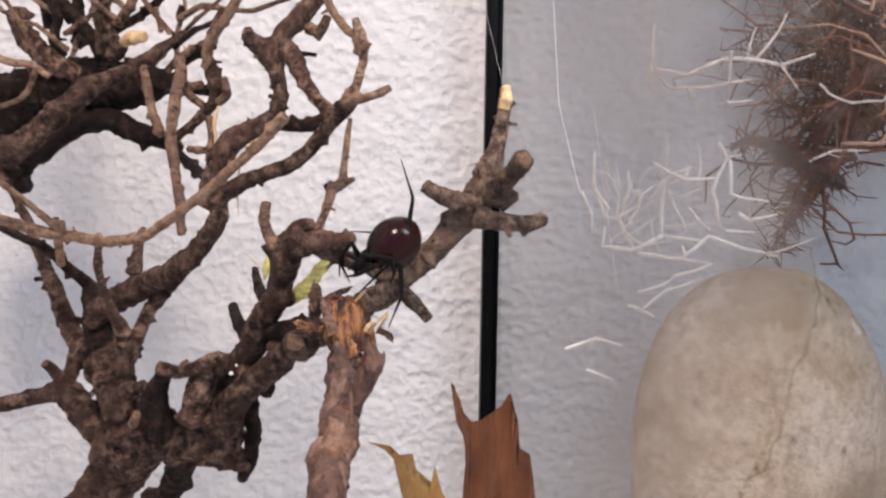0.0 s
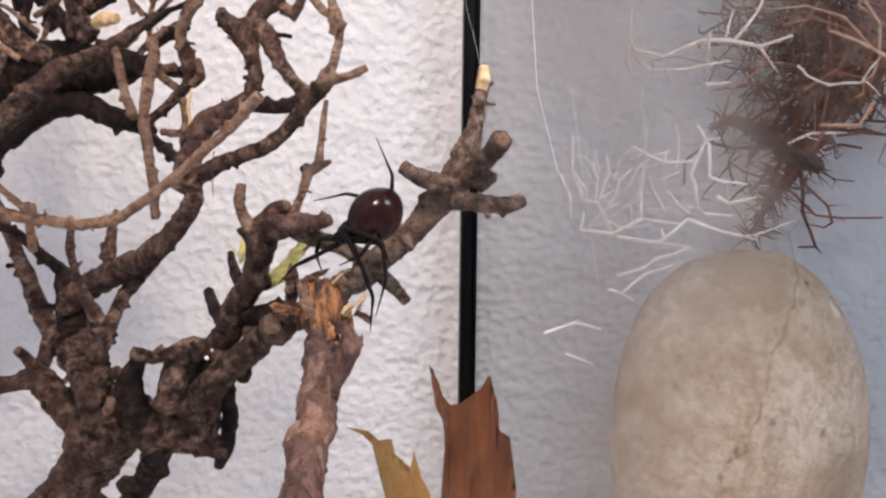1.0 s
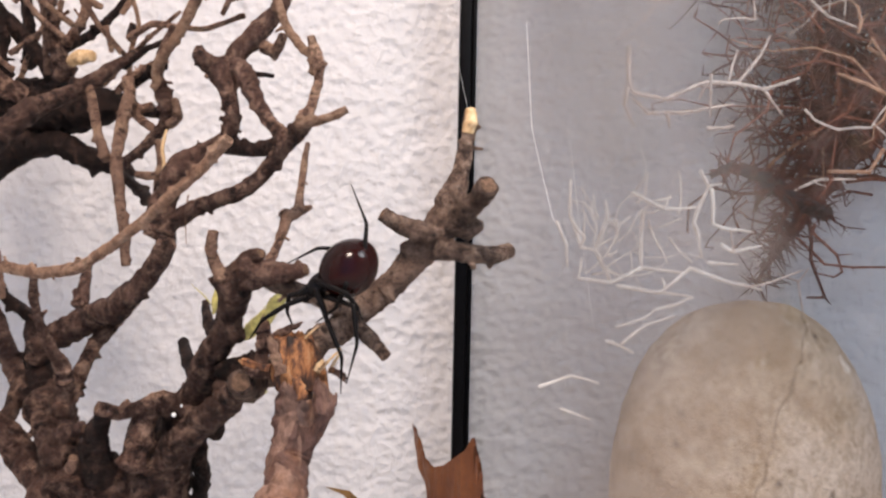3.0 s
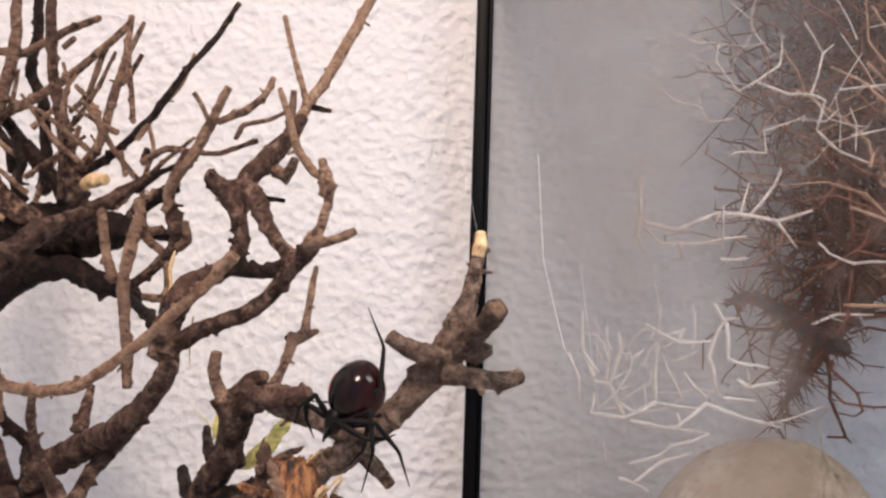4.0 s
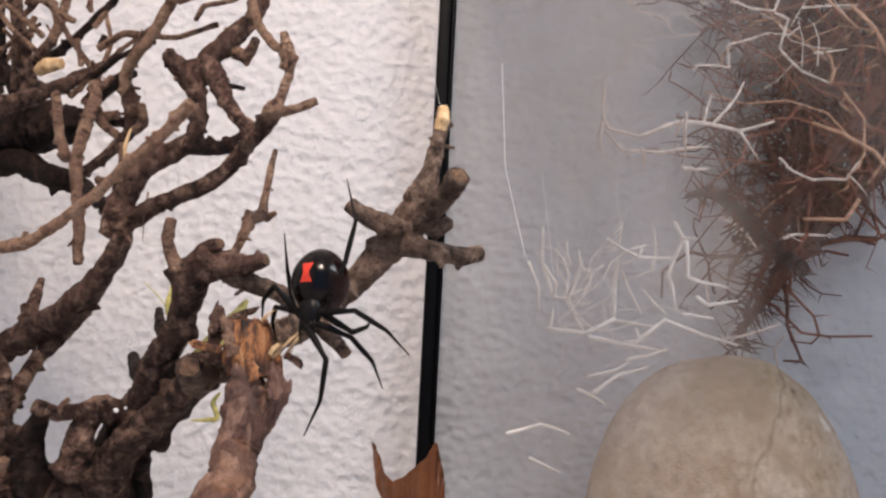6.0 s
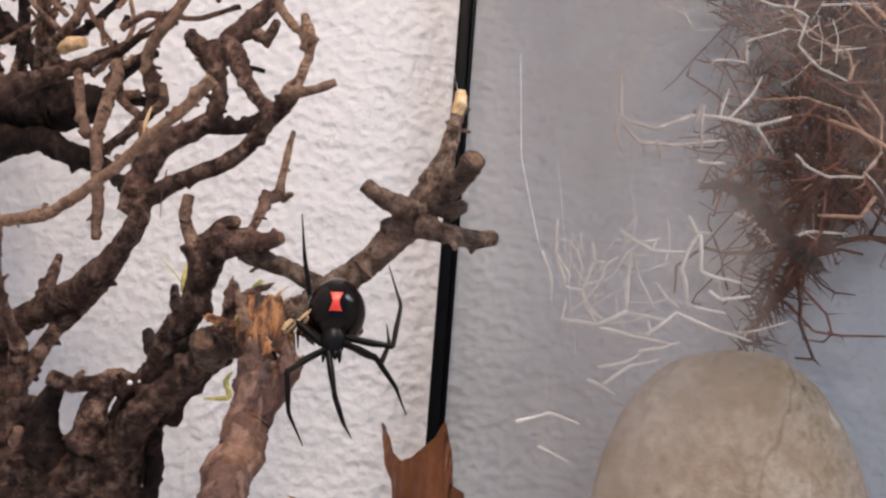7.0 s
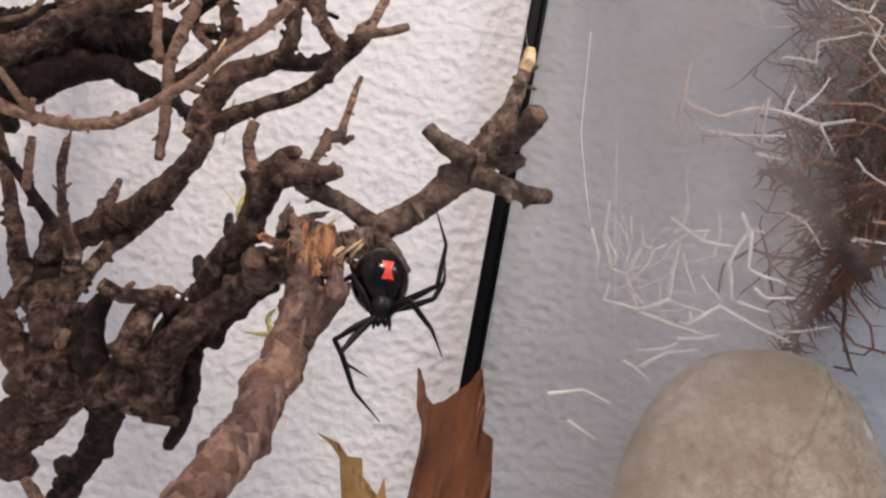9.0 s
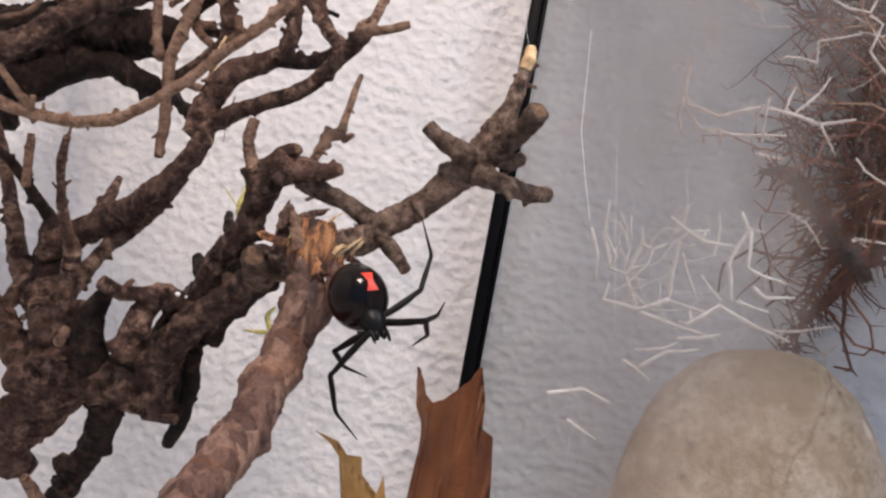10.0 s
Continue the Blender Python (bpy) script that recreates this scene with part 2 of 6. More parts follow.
def dusty_glass():
    """Clear glass under a film of dust and silk, wiped thinner towards its front end and near the floor."""
    p = Paint("dusty_glass", rough=0.9)
    tree = p.tree
    film = p.noise(16, 4, 0.6, p.stretch(1, 1, 0.6))
    smear = p.noise(120, 5, 0.6, p.stretch(0.25, 0.25, 1))
    p.colour((0.64, 0.56, 0.505))
    clear = p.node("ShaderNodeBsdfTransparent")
    gloss = p.node("ShaderNodeBsdfGlossy", Roughness=0.03)
    facing = p.node("ShaderNodeLayerWeight", Blend=0.5).outputs["Facing"]
    base = p.node("ShaderNodeMixShader")
    tree.links.new(p.ramp(facing, (0.0, p.grey(0.03)), (0.6, p.grey(0.06)), (1.0, p.grey(0.6))), base.inputs[0])
    tree.links.new(clear.outputs[0], base.inputs[1])
    tree.links.new(gloss.outputs[0], base.inputs[2])
    dust = p.node("ShaderNodeMixShader")
    amount = p.mix(0.35, p.ramp(film, (0.3, p.grey(0.26)), (0.7, p.grey(0.44))), p.ramp(smear, (0.35, p.grey(0.16)), (0.7, p.grey(0.42))))
    at = p.node("ShaderNodeSeparateXYZ", Vector=p.mix(0.02, p.place, p.node("ShaderNodeTexNoise", Vector=p.place, Scale=40.0, Detail=4.0).outputs["Color"], "ADD"))
    along = p.node("ShaderNodeMapRange", Value=at.outputs["X"])
    up = p.node("ShaderNodeMapRange", Value=at.outputs["Z"])
    for n, low, high in ((along, 0.026, 0.086), (up, 0.03, 0.19)):
        n.inputs["From Min"].default_value, n.inputs["From Max"].default_value = low, high
    wiped = p.ramp(along.outputs["Result"], (0.0, p.grey(0.40)), (0.2, p.grey(0.62)), (0.42, p.grey(0.95)), (0.62, p.grey(0.76)), (0.84, p.grey(0.06)))
    settled = p.ramp(up.outputs["Result"], (0.0, p.grey(0.42)), (0.40, p.grey(0.55)), (0.68, p.grey(1.0)), (1.0, p.grey(0.95)))
    amount = p.mix(1.0, p.mix(1.0, amount, wiped, "MULTIPLY"), settled, "MULTIPLY")
    tree.links.new(amount, dust.inputs[0])
    tree.links.new(base.outputs[0], dust.inputs[1])
    tree.links.new(p.shader.outputs[0], dust.inputs[2])
    tree.links.new(dust.outputs[0], tree.nodes["Material Output"].inputs["Surface"])
    return p.mat


GLASS = dusty_glass()


# ---- mesh helpers ----
def mesh_object(name, verts, faces, mats, parent=None, label="", smooth=True, slots=None):
    me = bpy.data.meshes.new(name)
    me.from_pydata([tuple(v) for v in verts], [], faces)
    for m in mats if isinstance(mats, (list, tuple)) else [mats]:
        me.materials.append(m)
    if slots is not None:
        me.polygons.foreach_set("material_index", slots)
    if smooth:
        me.polygons.foreach_set("use_smooth", [True] * len(me.polygons))
    me.update()
    ob = new(name, me)
    if parent is not None:
        ob.parent = parent
    if label:
        tagged(ob, label)
    return ob


def part(name, bm, material, parent, label=""):
    me = bpy.data.meshes.new(name)
    bm.to_mesh(me)
    bm.free()
    for m in material if isinstance(material, (list, tuple)) else [material]:
        me.materials.append(m)
    me.polygons.foreach_set("use_smooth", [True] * len(me.polygons))
    ob = new(name, me)
    if parent is not None:
        ob.parent = parent
    if label:
        tagged(ob, label)
    return ob


def thing(name, at, label, category, group="", kind=""):
    ob = new(name)
    ob.location = at
    ob.empty_display_size = 0.01
    return tagged(ob, label, category, group, kind)


def box(name, lo, hi, material, bevel=0.0, parent=None, label=""):
    bm = bmesh.new()
    bmesh.ops.create_cube(bm, size=1)
    for v in bm.verts:
        v.co = Vector([lo[i] + (v.co[i] + 0.5) * (hi[i] - lo[i]) for i in range(3)])
    if bevel:
        bmesh.ops.bevel(bm, geom=bm.edges[:], offset=bevel, segments=2, affect="EDGES", profile=0.5)
    ob = part(name, bm, material, parent, label)
    if not bevel:
        ob.data.polygons.foreach_set("use_smooth", [False] * len(ob.data.polygons))
    return ob


def spline(points, step, ease=1.0):
    """A smooth line through rows of x, y, z, r, in even steps."""
    p = np.array(points, float)
    p = np.vstack([2 * p[0] - p[1], p, 2 * p[-1] - p[-2]])
    out = []
    for i in range(1, len(p) - 2):
        a, b, c, d = p[i - 1 : i + 3]
        n = max(2, int(np.linalg.norm((c - b)[:3]) / step))
        for k in range(n):
            u = k / n
            m0, m1 = 0.5 * ease * (c - a), 0.5 * ease * (d - b)
            out.append(b * (2 * u**3 - 3 * u**2 + 1) + c * (3 * u**2 - 2 * u**3) + m0 * (u**3 - 2 * u**2 + u) + m1 * (u**3 - u**2))
    out.append(p[-2])
    return np.array(out)


def tube(line, sides, lumps=0.0, seed=0.0, flat_end=False, rings=0.0, buds=()):
    """Verts, faces and slots of a tube along rows of x, y, z, r."""
    verts, faces, slots = [], [], []
    ways = np.gradient(line[:, :3], axis=0)
    ways /= np.linalg.norm(ways, axis=1)[:, None] + 1e-12
    side = np.cross(ways[0], (0.3, 0.5, 0.8))
    side /= np.linalg.norm(side)
    for i, (row, way) in enumerate(zip(line, ways)):
        side = side - way * (side @ way)
        side /= np.linalg.norm(side)
        up = np.cross(way, side)
        for k in range(sides):
            a = 2 * math.pi * k / sides
            out = math.cos(a) * side + math.sin(a) * up
            r = row[3]
            if lumps:
                q = Vector(row[:3] + out * r) * 1000
                r *= 1 + lumps * (0.9 * noise.noise(q * 0.22 + Vector((seed, 0, 0))) + 0.7 * noise.noise(q * 0.55) + 0.6 * noise.noise(q * 1.1) + 0.55 * noise.noise(q * 2.1))
                for at, turn, high, wide in buds:
                    gap = abs(i - at)
                    if gap < 3 * wide:
                        d = (a - turn + math.pi) % (2 * math.pi) - math.pi
                        r += row[3] * high * math.exp(-(gap / wide) ** 2 - (d / 0.75) ** 2)
                r += rings * max(0.0, noise.noise(Vector((seed * 3.1, i * 0.33, 0))) - 0.1) * row[3]
            verts.append(row[:3] + out * r)
        if i:
            for k in range(sides):
                a, b = (i - 1) * sides + k, (i - 1) * sides + (k + 1) % sides
                faces.append((a, b, b + sides, a + sides))
                slots.append(0)
    last = (len(line) - 1) * sides
    verts.append(line[0, :3] - ways[0] * line[0, 3] * 0.5)
    for k in range(sides):
        faces.append((len(verts) - 1, (k + 1) % sides, k))
        slots.append(0)
    if flat_end:
        centre = line[-1, :3]
        inner = len(verts)
        for k in range(sides):
            verts.append(centre + (verts[last + k] - centre) * 0.72 + ways[-1] * line[-1, 3] * 0.12)
        verts.append(centre - ways[-1] * line[-1, 3] * 0.05)
        tip = len(verts) - 1
        for k in range(sides):
            k2 = (k + 1) % sides
            faces.append((last + k, last + k2, inner + k2, inner + k))
            slots.append(0)
            faces.append((inner + k, inner + k2, tip))
            slots.append(1)
    else:
        verts.append(line[-1, :3] + ways[-1] * line[-1, 3] * 0.6)
        tip = len(verts) - 1
        for k in range(sides):
            faces.append((last + k, last + (k + 1) % sides, tip))
            slots.append(0)
    return verts, faces, slots


COUNT = [0]


def branch(parent, material, rows, cut=False, rings=0.07):
    """One knobbly limb of a shrub, with buds and snags: rows of x, y, z, radius in millimetres."""
    COUNT[0] += 1
    rnd = random.Random(COUNT[0])
    step = 0.0004
    line = spline(np.array(rows) * MM, step, 0.55)
    big = max(r for *_, r in rows)
    line[:, 3] *= 0.93 if material in (LIMB, STUMP, CUT) else np.clip(0.60 + 90 * line[:, 3], 0.66, 0.92)
    line[:, :3] -= np.array(parent.location)
    if material is BARK and big < 1.9:
        material = TAN
    buds, k = [], rnd.randint(3, 8)
    while k < len(line) - 3:
        r = line[k, 3]
        buds.append((k, rnd.uniform(0, 2 * math.pi), rnd.uniform(0.25, 0.85) * (0.45 if material is STUMP else 1.0), max(1.1, r * rnd.uniform(0.2, 0.42) / step)))
        kink = np.array([rnd.uniform(-1, 1) for _ in range(3)]) * r * 0.22
        for i in range(max(0, k - 9), min(len(line), k + 10)):
            line[i, :3] += kink * (1 - abs(i - k) / 10)
        k += int(rnd.uniform(1.2, 4.0) * max(4, 1.2 * r / step))
    v, f, s = tube(line, 30 if big > 2.2 else 18, 0.18, COUNT[0] * 7.3, cut, rings, buds)
    for _ in range(int(len(line) / 32 * rnd.uniform(0.5, 1.6)) if material is not STUMP else 0):
        k = rnd.randint(2, len(line) - 2)
        way = Vector(line[k][:3] - line[k - 2][:3]).normalized()
        side = way.orthogonal().normalized()
        side.rotate(Matrix.Rotation(rnd.uniform(0, 2 * math.pi), 3, way))
        out = (side + way * rnd.uniform(-0.3, 0.8)).normalized()
        r = line[k, 3]
        n, w = r * 0.8 + rnd.uniform(0.0005, 0.0018), min(0.3 * r, 0.00055) * rnd.uniform(0.6, 1.2)
        base = Vector(line[k][:3])
        bend = Vector([rnd.uniform(-0.25, 0.25) for _ in range(3)])
        snag = np.array([(*(base + out * n * u + bend * n * u * u), w * q) for u, q in ((0, 1.8), (0.5, 1.5), (0.75, 1.0), (0.92, 1.1), (1.0, 0.6))])
        v2, f2, s2 = tube(snag, 7, 0.3, k)
        f += [tuple(i + len(v) for i in q) for q in f2]
        v += v2
        s += s2
    return mesh_object("branch", v, f, [material, CUT if material == CUT else END], parent, slots=s)


# ---- enclosure ----
def rough_wall(name, x0, x1, z0, z1, y, depth, material, run=950, high=0.00074, cell=0.00062):
    """A wall with a trowelled, pitted face towards -y and a flat back; run: lumps to the metre along it, high: their height."""
    nx, nz = int((x1 - x0) / cell), int((z1 - z0) / cell)
    verts, faces = [], []
    for j in range(nz + 1):
        for i in range(nx + 1):
            x, z = x0 + (x1 - x0) * i / nx, z0 + (z1 - z0) * j / nz
            q = Vector((x * run, 0, z * 1150))
            h = 0.45 * noise.noise(q * 0.22) + 0.6 * noise.noise(q * 0.45 + Vector((9, 3, 1))) + 0.42 * noise.noise(q * 0.8 + Vector((2, 7, 5)))
            h += 1.0 * noise.noise(q * 0.05) + 0.5 * noise.noise(q * 0.11 + Vector((4, 1, 8)))
            verts.append((x, y - high * h, z))
    for j in range(nz):
        for i in range(nx):
            a = j * (nx + 1) + i
            faces.append((a, a + 1, a + nx + 2, a + nx + 1))
    b = len(verts)
    verts += [(x0, y + depth, z0), (x1, y + depth, z0), (x1, y + depth, z1), (x0, y + depth, z1)]
    top = nz * (nx + 1)
    faces += [(b, b + 3, b + 2, b + 1), (b, b + 1, nx, 0), (b + 3, top, top + nx, b + 2), (b, 0, top, b + 3), (b + 1, b + 2, top + nx, nx)]
    return mesh_object(name, verts, faces, material)


wall_back = tagged(rough_wall("wall_back", -0.17, 0.0150, 0.0, 0.26, 0.318, 0.02, WHITE), "white hand-trowelled stucco back wall of the enclosure", "wall", kind="structure")
wall_beyond = tagged(rough_wall("wall_beyond", 0.0152, 0.26, 0.0, 0.219, 0.318, 0.02, DIM_WHITE, 480, 0.0008), "white stucco back wall behind the glass partition, coloured darker for its dim light", "wall", kind="structure")
# Unseen board, added to block the main lamp from the wall behind the glass.
ceiling_low = tagged(box("ceiling_low", (0.0165, 0.13, 0.2205), (0.26, 0.317, 0.229), WHITE), "unseen board keeping the main lamp off the compartment behind the glass", "ceiling", kind="structure")
wall_left = tagged(box("wall_left", (-0.19, -0.30, 0), (-0.171, 0.338, 0.50), WHITE), "white stucco side wall of the enclosure", "wall", kind="structure")
wall_right = tagged(box("wall_right", (0.261, -0.30, 0), (0.28, 0.338, 0.50), WHITE), "white stucco side wall of the enclosure", "wall", kind="structure")
wall_upper = tagged(box("wall_upper", (-0.17, 0.318, 0.261), (0.26, 0.338, 0.50), WHITE), "plain white upper strip of the back wall", "wall", kind="structure")
floor = tagged(box("floor", (-0.19, -0.30, -0.02), (0.28, 0.338, -0.0005), PALE_FLOOR), "unseen enclosure floor, kept pale to bounce light upward", "floor", kind="structure")
ceiling = tagged(box("ceiling", (-0.19, -0.30, 0.501), (0.28, 0.338, 0.51), WHITE), "plain white enclosure ceiling", "ceiling", kind="structure")

# black edge strip of the glass partition and the partition itself
strip = thing("glass_edge_strip", (0.0137, 0.300, 0), "black plastic edge strip holding the glass partition", "edge strip")
box("strip_body", (-0.0021, -0.003, 0), (0.0010, 0.012, 0.26), BLACK, 0.0004, strip)
box("sealing_lip", (0.0011, -0.0012, 0), (0.0023, 0.010, 0.26), BLACK, 0.0003, strip)

PANE_A, PANE_B = Vector((0.0162, 0.2985, 0)), Vector((0.1110, 0.098, 0))
pane = thing("glass_partition", (0, 0, 0), "dusty glass partition with smears and silk", "glass pane")


def glass_sheet():
    way = (PANE_B - PANE_A).normalized()
    off = Vector((-way.y, way.x, 0)) * 0.0015
    bm = bmesh.new()
    low = [bm.verts.new(p) for p in (PANE_A, PANE_B, PANE_B + off, PANE_A + off)]
    high = [bm.verts.new(v.co + Vector((0, 0, 0.2195))) for v in low]
    bm.faces.new(low[::-1])
    bm.faces.new(high)
    for k in range(4):
        bm.faces.new((low[k], low[(k + 1) % 4], high[(k + 1) % 4], high[k]))
    ob = part("sheet", bm, GLASS, pane)
    ob.data.polygons.foreach_set("use_smooth", [False] * 6)
    ob.visible_shadow = False


glass_sheet()


# ---- stone ----
def stone(at, half, turn):
    bm = bmesh.new()
    bmesh.ops.create_icosphere(bm, subdivisions=6, radius=1)
    for v in bm.verts:
        n = v.co.copy()
        blunt = (max(0.0, 1 - abs(n.z) ** 2.2)) ** (1 / 2.2) / max(1e-4, math.sqrt(max(1e-8, 1 - n.z * n.z))) if abs(n.z) < 0.9999 else 1.0
        q = n * 1.6 + Vector((5.3, 2.1, 7.7))
        h = 1 + 0.02 * noise.noise(q) + 0.012 * noise.noise(q * 4) + 0.003 * noise.noise(q * 18)
        v.co = Vector((n.x * half[0] * blunt, n.y * half[1] * blunt, n.z * half[2])) * h
    ob = part("river_stone", bm, STONE, None)
    ob.matrix_world = pose(*at, 0, 0, turn)
    return tagged(ob, "smooth egg-shaped beige river stone with brown speckles and a fine crack", "stone")


stone((0.0815, 0.277, 0.0435), (0.0325, 0.021, 0.0465), 4)

# ---- dead shrub ----
shrub = thing("dead_shrub", (-0.06, 0.21, 0), "gnarled dead shrub with grey-brown knobbly bare branches", "shrub")
branch(shrub, BARK, [(-39.1, 215.0, 53.2, 3.00), (-40.5, 213.5, 59.0, 3.63), (-38.9, 211.0, 65.0, 3.39), (-34.6, 207.0, 70.0, 2.97), (-28.4, 202.0, 75.6, 2.71), (-24.2, 197.5, 79.5, 2.56), (-21.5, 196.0, 81.0, 2.21)])
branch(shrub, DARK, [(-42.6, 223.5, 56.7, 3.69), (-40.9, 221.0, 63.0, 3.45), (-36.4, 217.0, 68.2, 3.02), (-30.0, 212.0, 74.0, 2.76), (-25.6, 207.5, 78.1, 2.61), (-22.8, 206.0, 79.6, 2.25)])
branch(shrub, LIMB, [(-24.6, 197.0, 79.3, 2.48), (-22.6, 197.0, 80.5, 2.67), (-18.4, 199.0, 82.1, 2.51), (-11.1, 201.0, 87.5, 2.63), (-3.1, 202.1, 94.1, 2.44), (2.5, 202.0, 99.5, 2.43), (6.5, 202.1, 103.8, 3.04), (9.0, 202.5, 108.4, 3.04), (11.1, 202.8, 115.5, 1.72), (12.2, 203.3, 121.1, 1.32), (12.8, 204.0, 126.0, 1.22)], True)
branch(shrub, CUT, [(12.3, 203.3, 122.3, 1.05), (12.9, 203.5, 124.3, 1.18), (12.7, 204.0, 126.5, 0.85)], True)
branch(shrub, LIMB, [(6.4, 199.0, 104.8, 1.99), (2.4, 198.3, 106.0, 1.79), (0.2, 197.7, 106.9, 1.48), (-1.7, 197.0, 108.3, 1.48)], True)
branch(shrub, LIMB, [(7.0, 200.0, 102.6, 2.00), (13.1, 202.0, 101.8, 1.72), (17.3, 204.0, 101.7, 1.54), (19.9, 206.0, 102.5, 1.34)], True)
branch(shrub, LIMB, [(9.5, 201.0, 106.9, 2.21), (12.3, 198.7, 109.3, 1.99), (14.5, 196.3, 111.7, 1.96), (15.5, 194.0, 113.2, 2.03)], True)
branch(shrub, LIMB, [(11.0, 202.0, 105.9, 1.62), (13.0, 202.0, 105.7, 1.52), (14.7, 202.0, 106.9, 1.21)])
branch(shrub, LIMB, [(-23.6, 197.0, 79.2, 2.88), (-23.4, 192.0, 80.3, 2.51), (-23.2, 188.0, 81.2, 2.17)], True)
branch(shrub, LIMB, [(-6.5, 200.0, 90.1, 1.41), (-2.9, 199.0, 86.7, 1.30), (-0.7, 198.0, 84.4, 1.10)], True)
branch(shrub, LIMB, [(-6.5, 200.0, 91.1, 1.61), (-12.1, 201.0, 93.7, 1.61), (-17.2, 202.0, 95.3, 1.72), (-20.9, 203.0, 96.9, 2.24)])
branch(shrub, BARK, [(-47.8, 224.0, 54.4, 3.14), (-42.2, 219.3, 64.5, 3.06), (-37.7, 214.6, 72.8, 2.99), (-34.0, 210.7, 79.5, 3.13), (-30.2, 207.3, 85.7, 2.88), (-27.8, 204.7, 92.2, 2.83), (-26.4, 203.9, 96.8, 3.19), (-24.5, 203.0, 99.2, 2.43)])
branch(shrub, BARK, [(-28.5, 203.0, 95.3, 1.83), (-30.4, 202.0, 98.9, 1.52), (-31.1, 201.0, 101.9, 1.31), (-30.4, 200.0, 104.8, 1.20)], True)
branch(shrub, BARK, [(-27.1, 204.0, 97.3, 2.45), (-24.3, 202.0, 100.3, 2.22), (-22.3, 200.0, 101.3, 1.40)], True)
branch(shrub, BARK, [(-25.5, 203.0, 96.9, 3.05), (-20.7, 201.3, 98.0, 2.62), (-17.0, 199.7, 98.2, 1.80), (-14.4, 198.0, 98.8, 1.29)], True)
branch(shrub, BARK, [(-22.8, 210.0, 98.2, 1.16), (-21.9, 211.7, 100.5, 1.17), (-20.6, 213.4, 104.8, 1.28), (-20.2, 215.1, 107.5, 1.51), (-18.5, 216.9, 108.5, 1.41), (-18.3, 218.6, 112.2, 0.98), (-17.8, 220.3, 117.2, 0.88), (-17.4, 222.0, 121.4, 0.66)], True)
branch(shrub, BARK, [(-21.0, 222.0, 107.0, 1.22), (-21.7, 219.0, 108.0, 0.99)], True)
branch(shrub, BARK, [(-18.3, 222.0, 108.8, 1.22), (-16.5, 220.0, 109.4, 0.77)])
branch(shrub, DARK, [(-34.8, 212.0, 77.2, 1.71), (-39.2, 221.0, 79.4, 1.78), (-42.1, 230.0, 82.6, 1.39)])
branch(shrub, DARK, [(-30.9, 208.0, 84.6, 1.46), (-34.2, 215.0, 87.7, 1.41), (-36.2, 222.0, 91.0, 1.00)])
branch(shrub, BARK, [(-64.1, 215.0, 55.2, 3.03), (-57.6, 215.0, 58.0, 4.63), (-51.1, 215.0, 58.1, 4.81), (-44.5, 214.6, 56.5, 4.08), (-39.4, 213.8, 54.0, 2.30), (-35.5, 213.0, 53.1, 1.23)], True)
branch(shrub, BARK, [(-40.0, 214.0, 72.6, 2.59), (-42.8, 211.2, 73.3, 2.34), (-45.6, 208.4, 73.0, 1.79), (-48.0, 206.5, 72.5, 1.56), (-49.8, 205.5, 73.2, 1.66), (-50.9, 204.5, 73.8, 1.65)], True)
branch(shrub, BARK, [(-44.2, 209.0, 73.6, 1.47), (-42.6, 210.5, 74.9, 1.38), (-41.1, 212.0, 75.1, 1.28)])
branch(shrub, BARK, [(-47.4, 206.0, 72.7, 0.93), (-46.7, 205.5, 74.1, 0.83), (-45.7, 205.0, 75.0, 0.72)], True)
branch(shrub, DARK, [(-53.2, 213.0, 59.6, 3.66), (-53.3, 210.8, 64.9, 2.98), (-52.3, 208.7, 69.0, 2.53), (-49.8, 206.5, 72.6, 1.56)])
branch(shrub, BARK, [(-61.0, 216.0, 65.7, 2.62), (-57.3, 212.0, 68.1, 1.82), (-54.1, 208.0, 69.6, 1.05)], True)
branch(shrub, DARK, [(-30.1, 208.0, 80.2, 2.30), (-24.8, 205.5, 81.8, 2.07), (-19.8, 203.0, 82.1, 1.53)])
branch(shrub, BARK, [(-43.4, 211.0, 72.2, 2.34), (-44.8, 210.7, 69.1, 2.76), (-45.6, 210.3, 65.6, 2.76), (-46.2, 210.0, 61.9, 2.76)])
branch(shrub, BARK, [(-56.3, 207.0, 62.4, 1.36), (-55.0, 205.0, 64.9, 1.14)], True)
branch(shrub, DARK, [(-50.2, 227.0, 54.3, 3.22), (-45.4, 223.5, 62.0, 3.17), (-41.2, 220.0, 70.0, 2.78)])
branch(shrub, PALE, [(-40.3, 217.0, 68.1, 1.54), (-39.4, 214.0, 70.5, 0.86)])
branch(shrub, BARK, [(-31.2, 207.0, 71.0, 2.09), (-36.2, 210.0, 72.1, 1.91), (-38.5, 213.0, 72.4, 1.29)], True)
branch(shrub, BARK, [(-89.5, 222.0, 62.3, 2.01), (-83.2, 223.0, 63.6, 2.02), (-79.1, 224.0, 64.5, 2.26), (-75.4, 226.0, 64.8, 3.08), (-71.4, 224.0, 60.9, 3.28), (-67.2, 220.0, 57.9, 3.12), (-62.1, 214.0, 56.0, 3.46)])
branch(shrub, BARK, [(-76.2, 226.0, 66.8, 1.93), (-77.7, 224.0, 69.7, 1.47), (-78.5, 222.0, 71.2, 1.34)], True)
branch(shrub, BARK, [(-77.8, 240.0, 72.2, 2.05), (-77.2, 234.0, 68.1, 2.01), (-76.3, 228.0, 65.2, 2.29)])
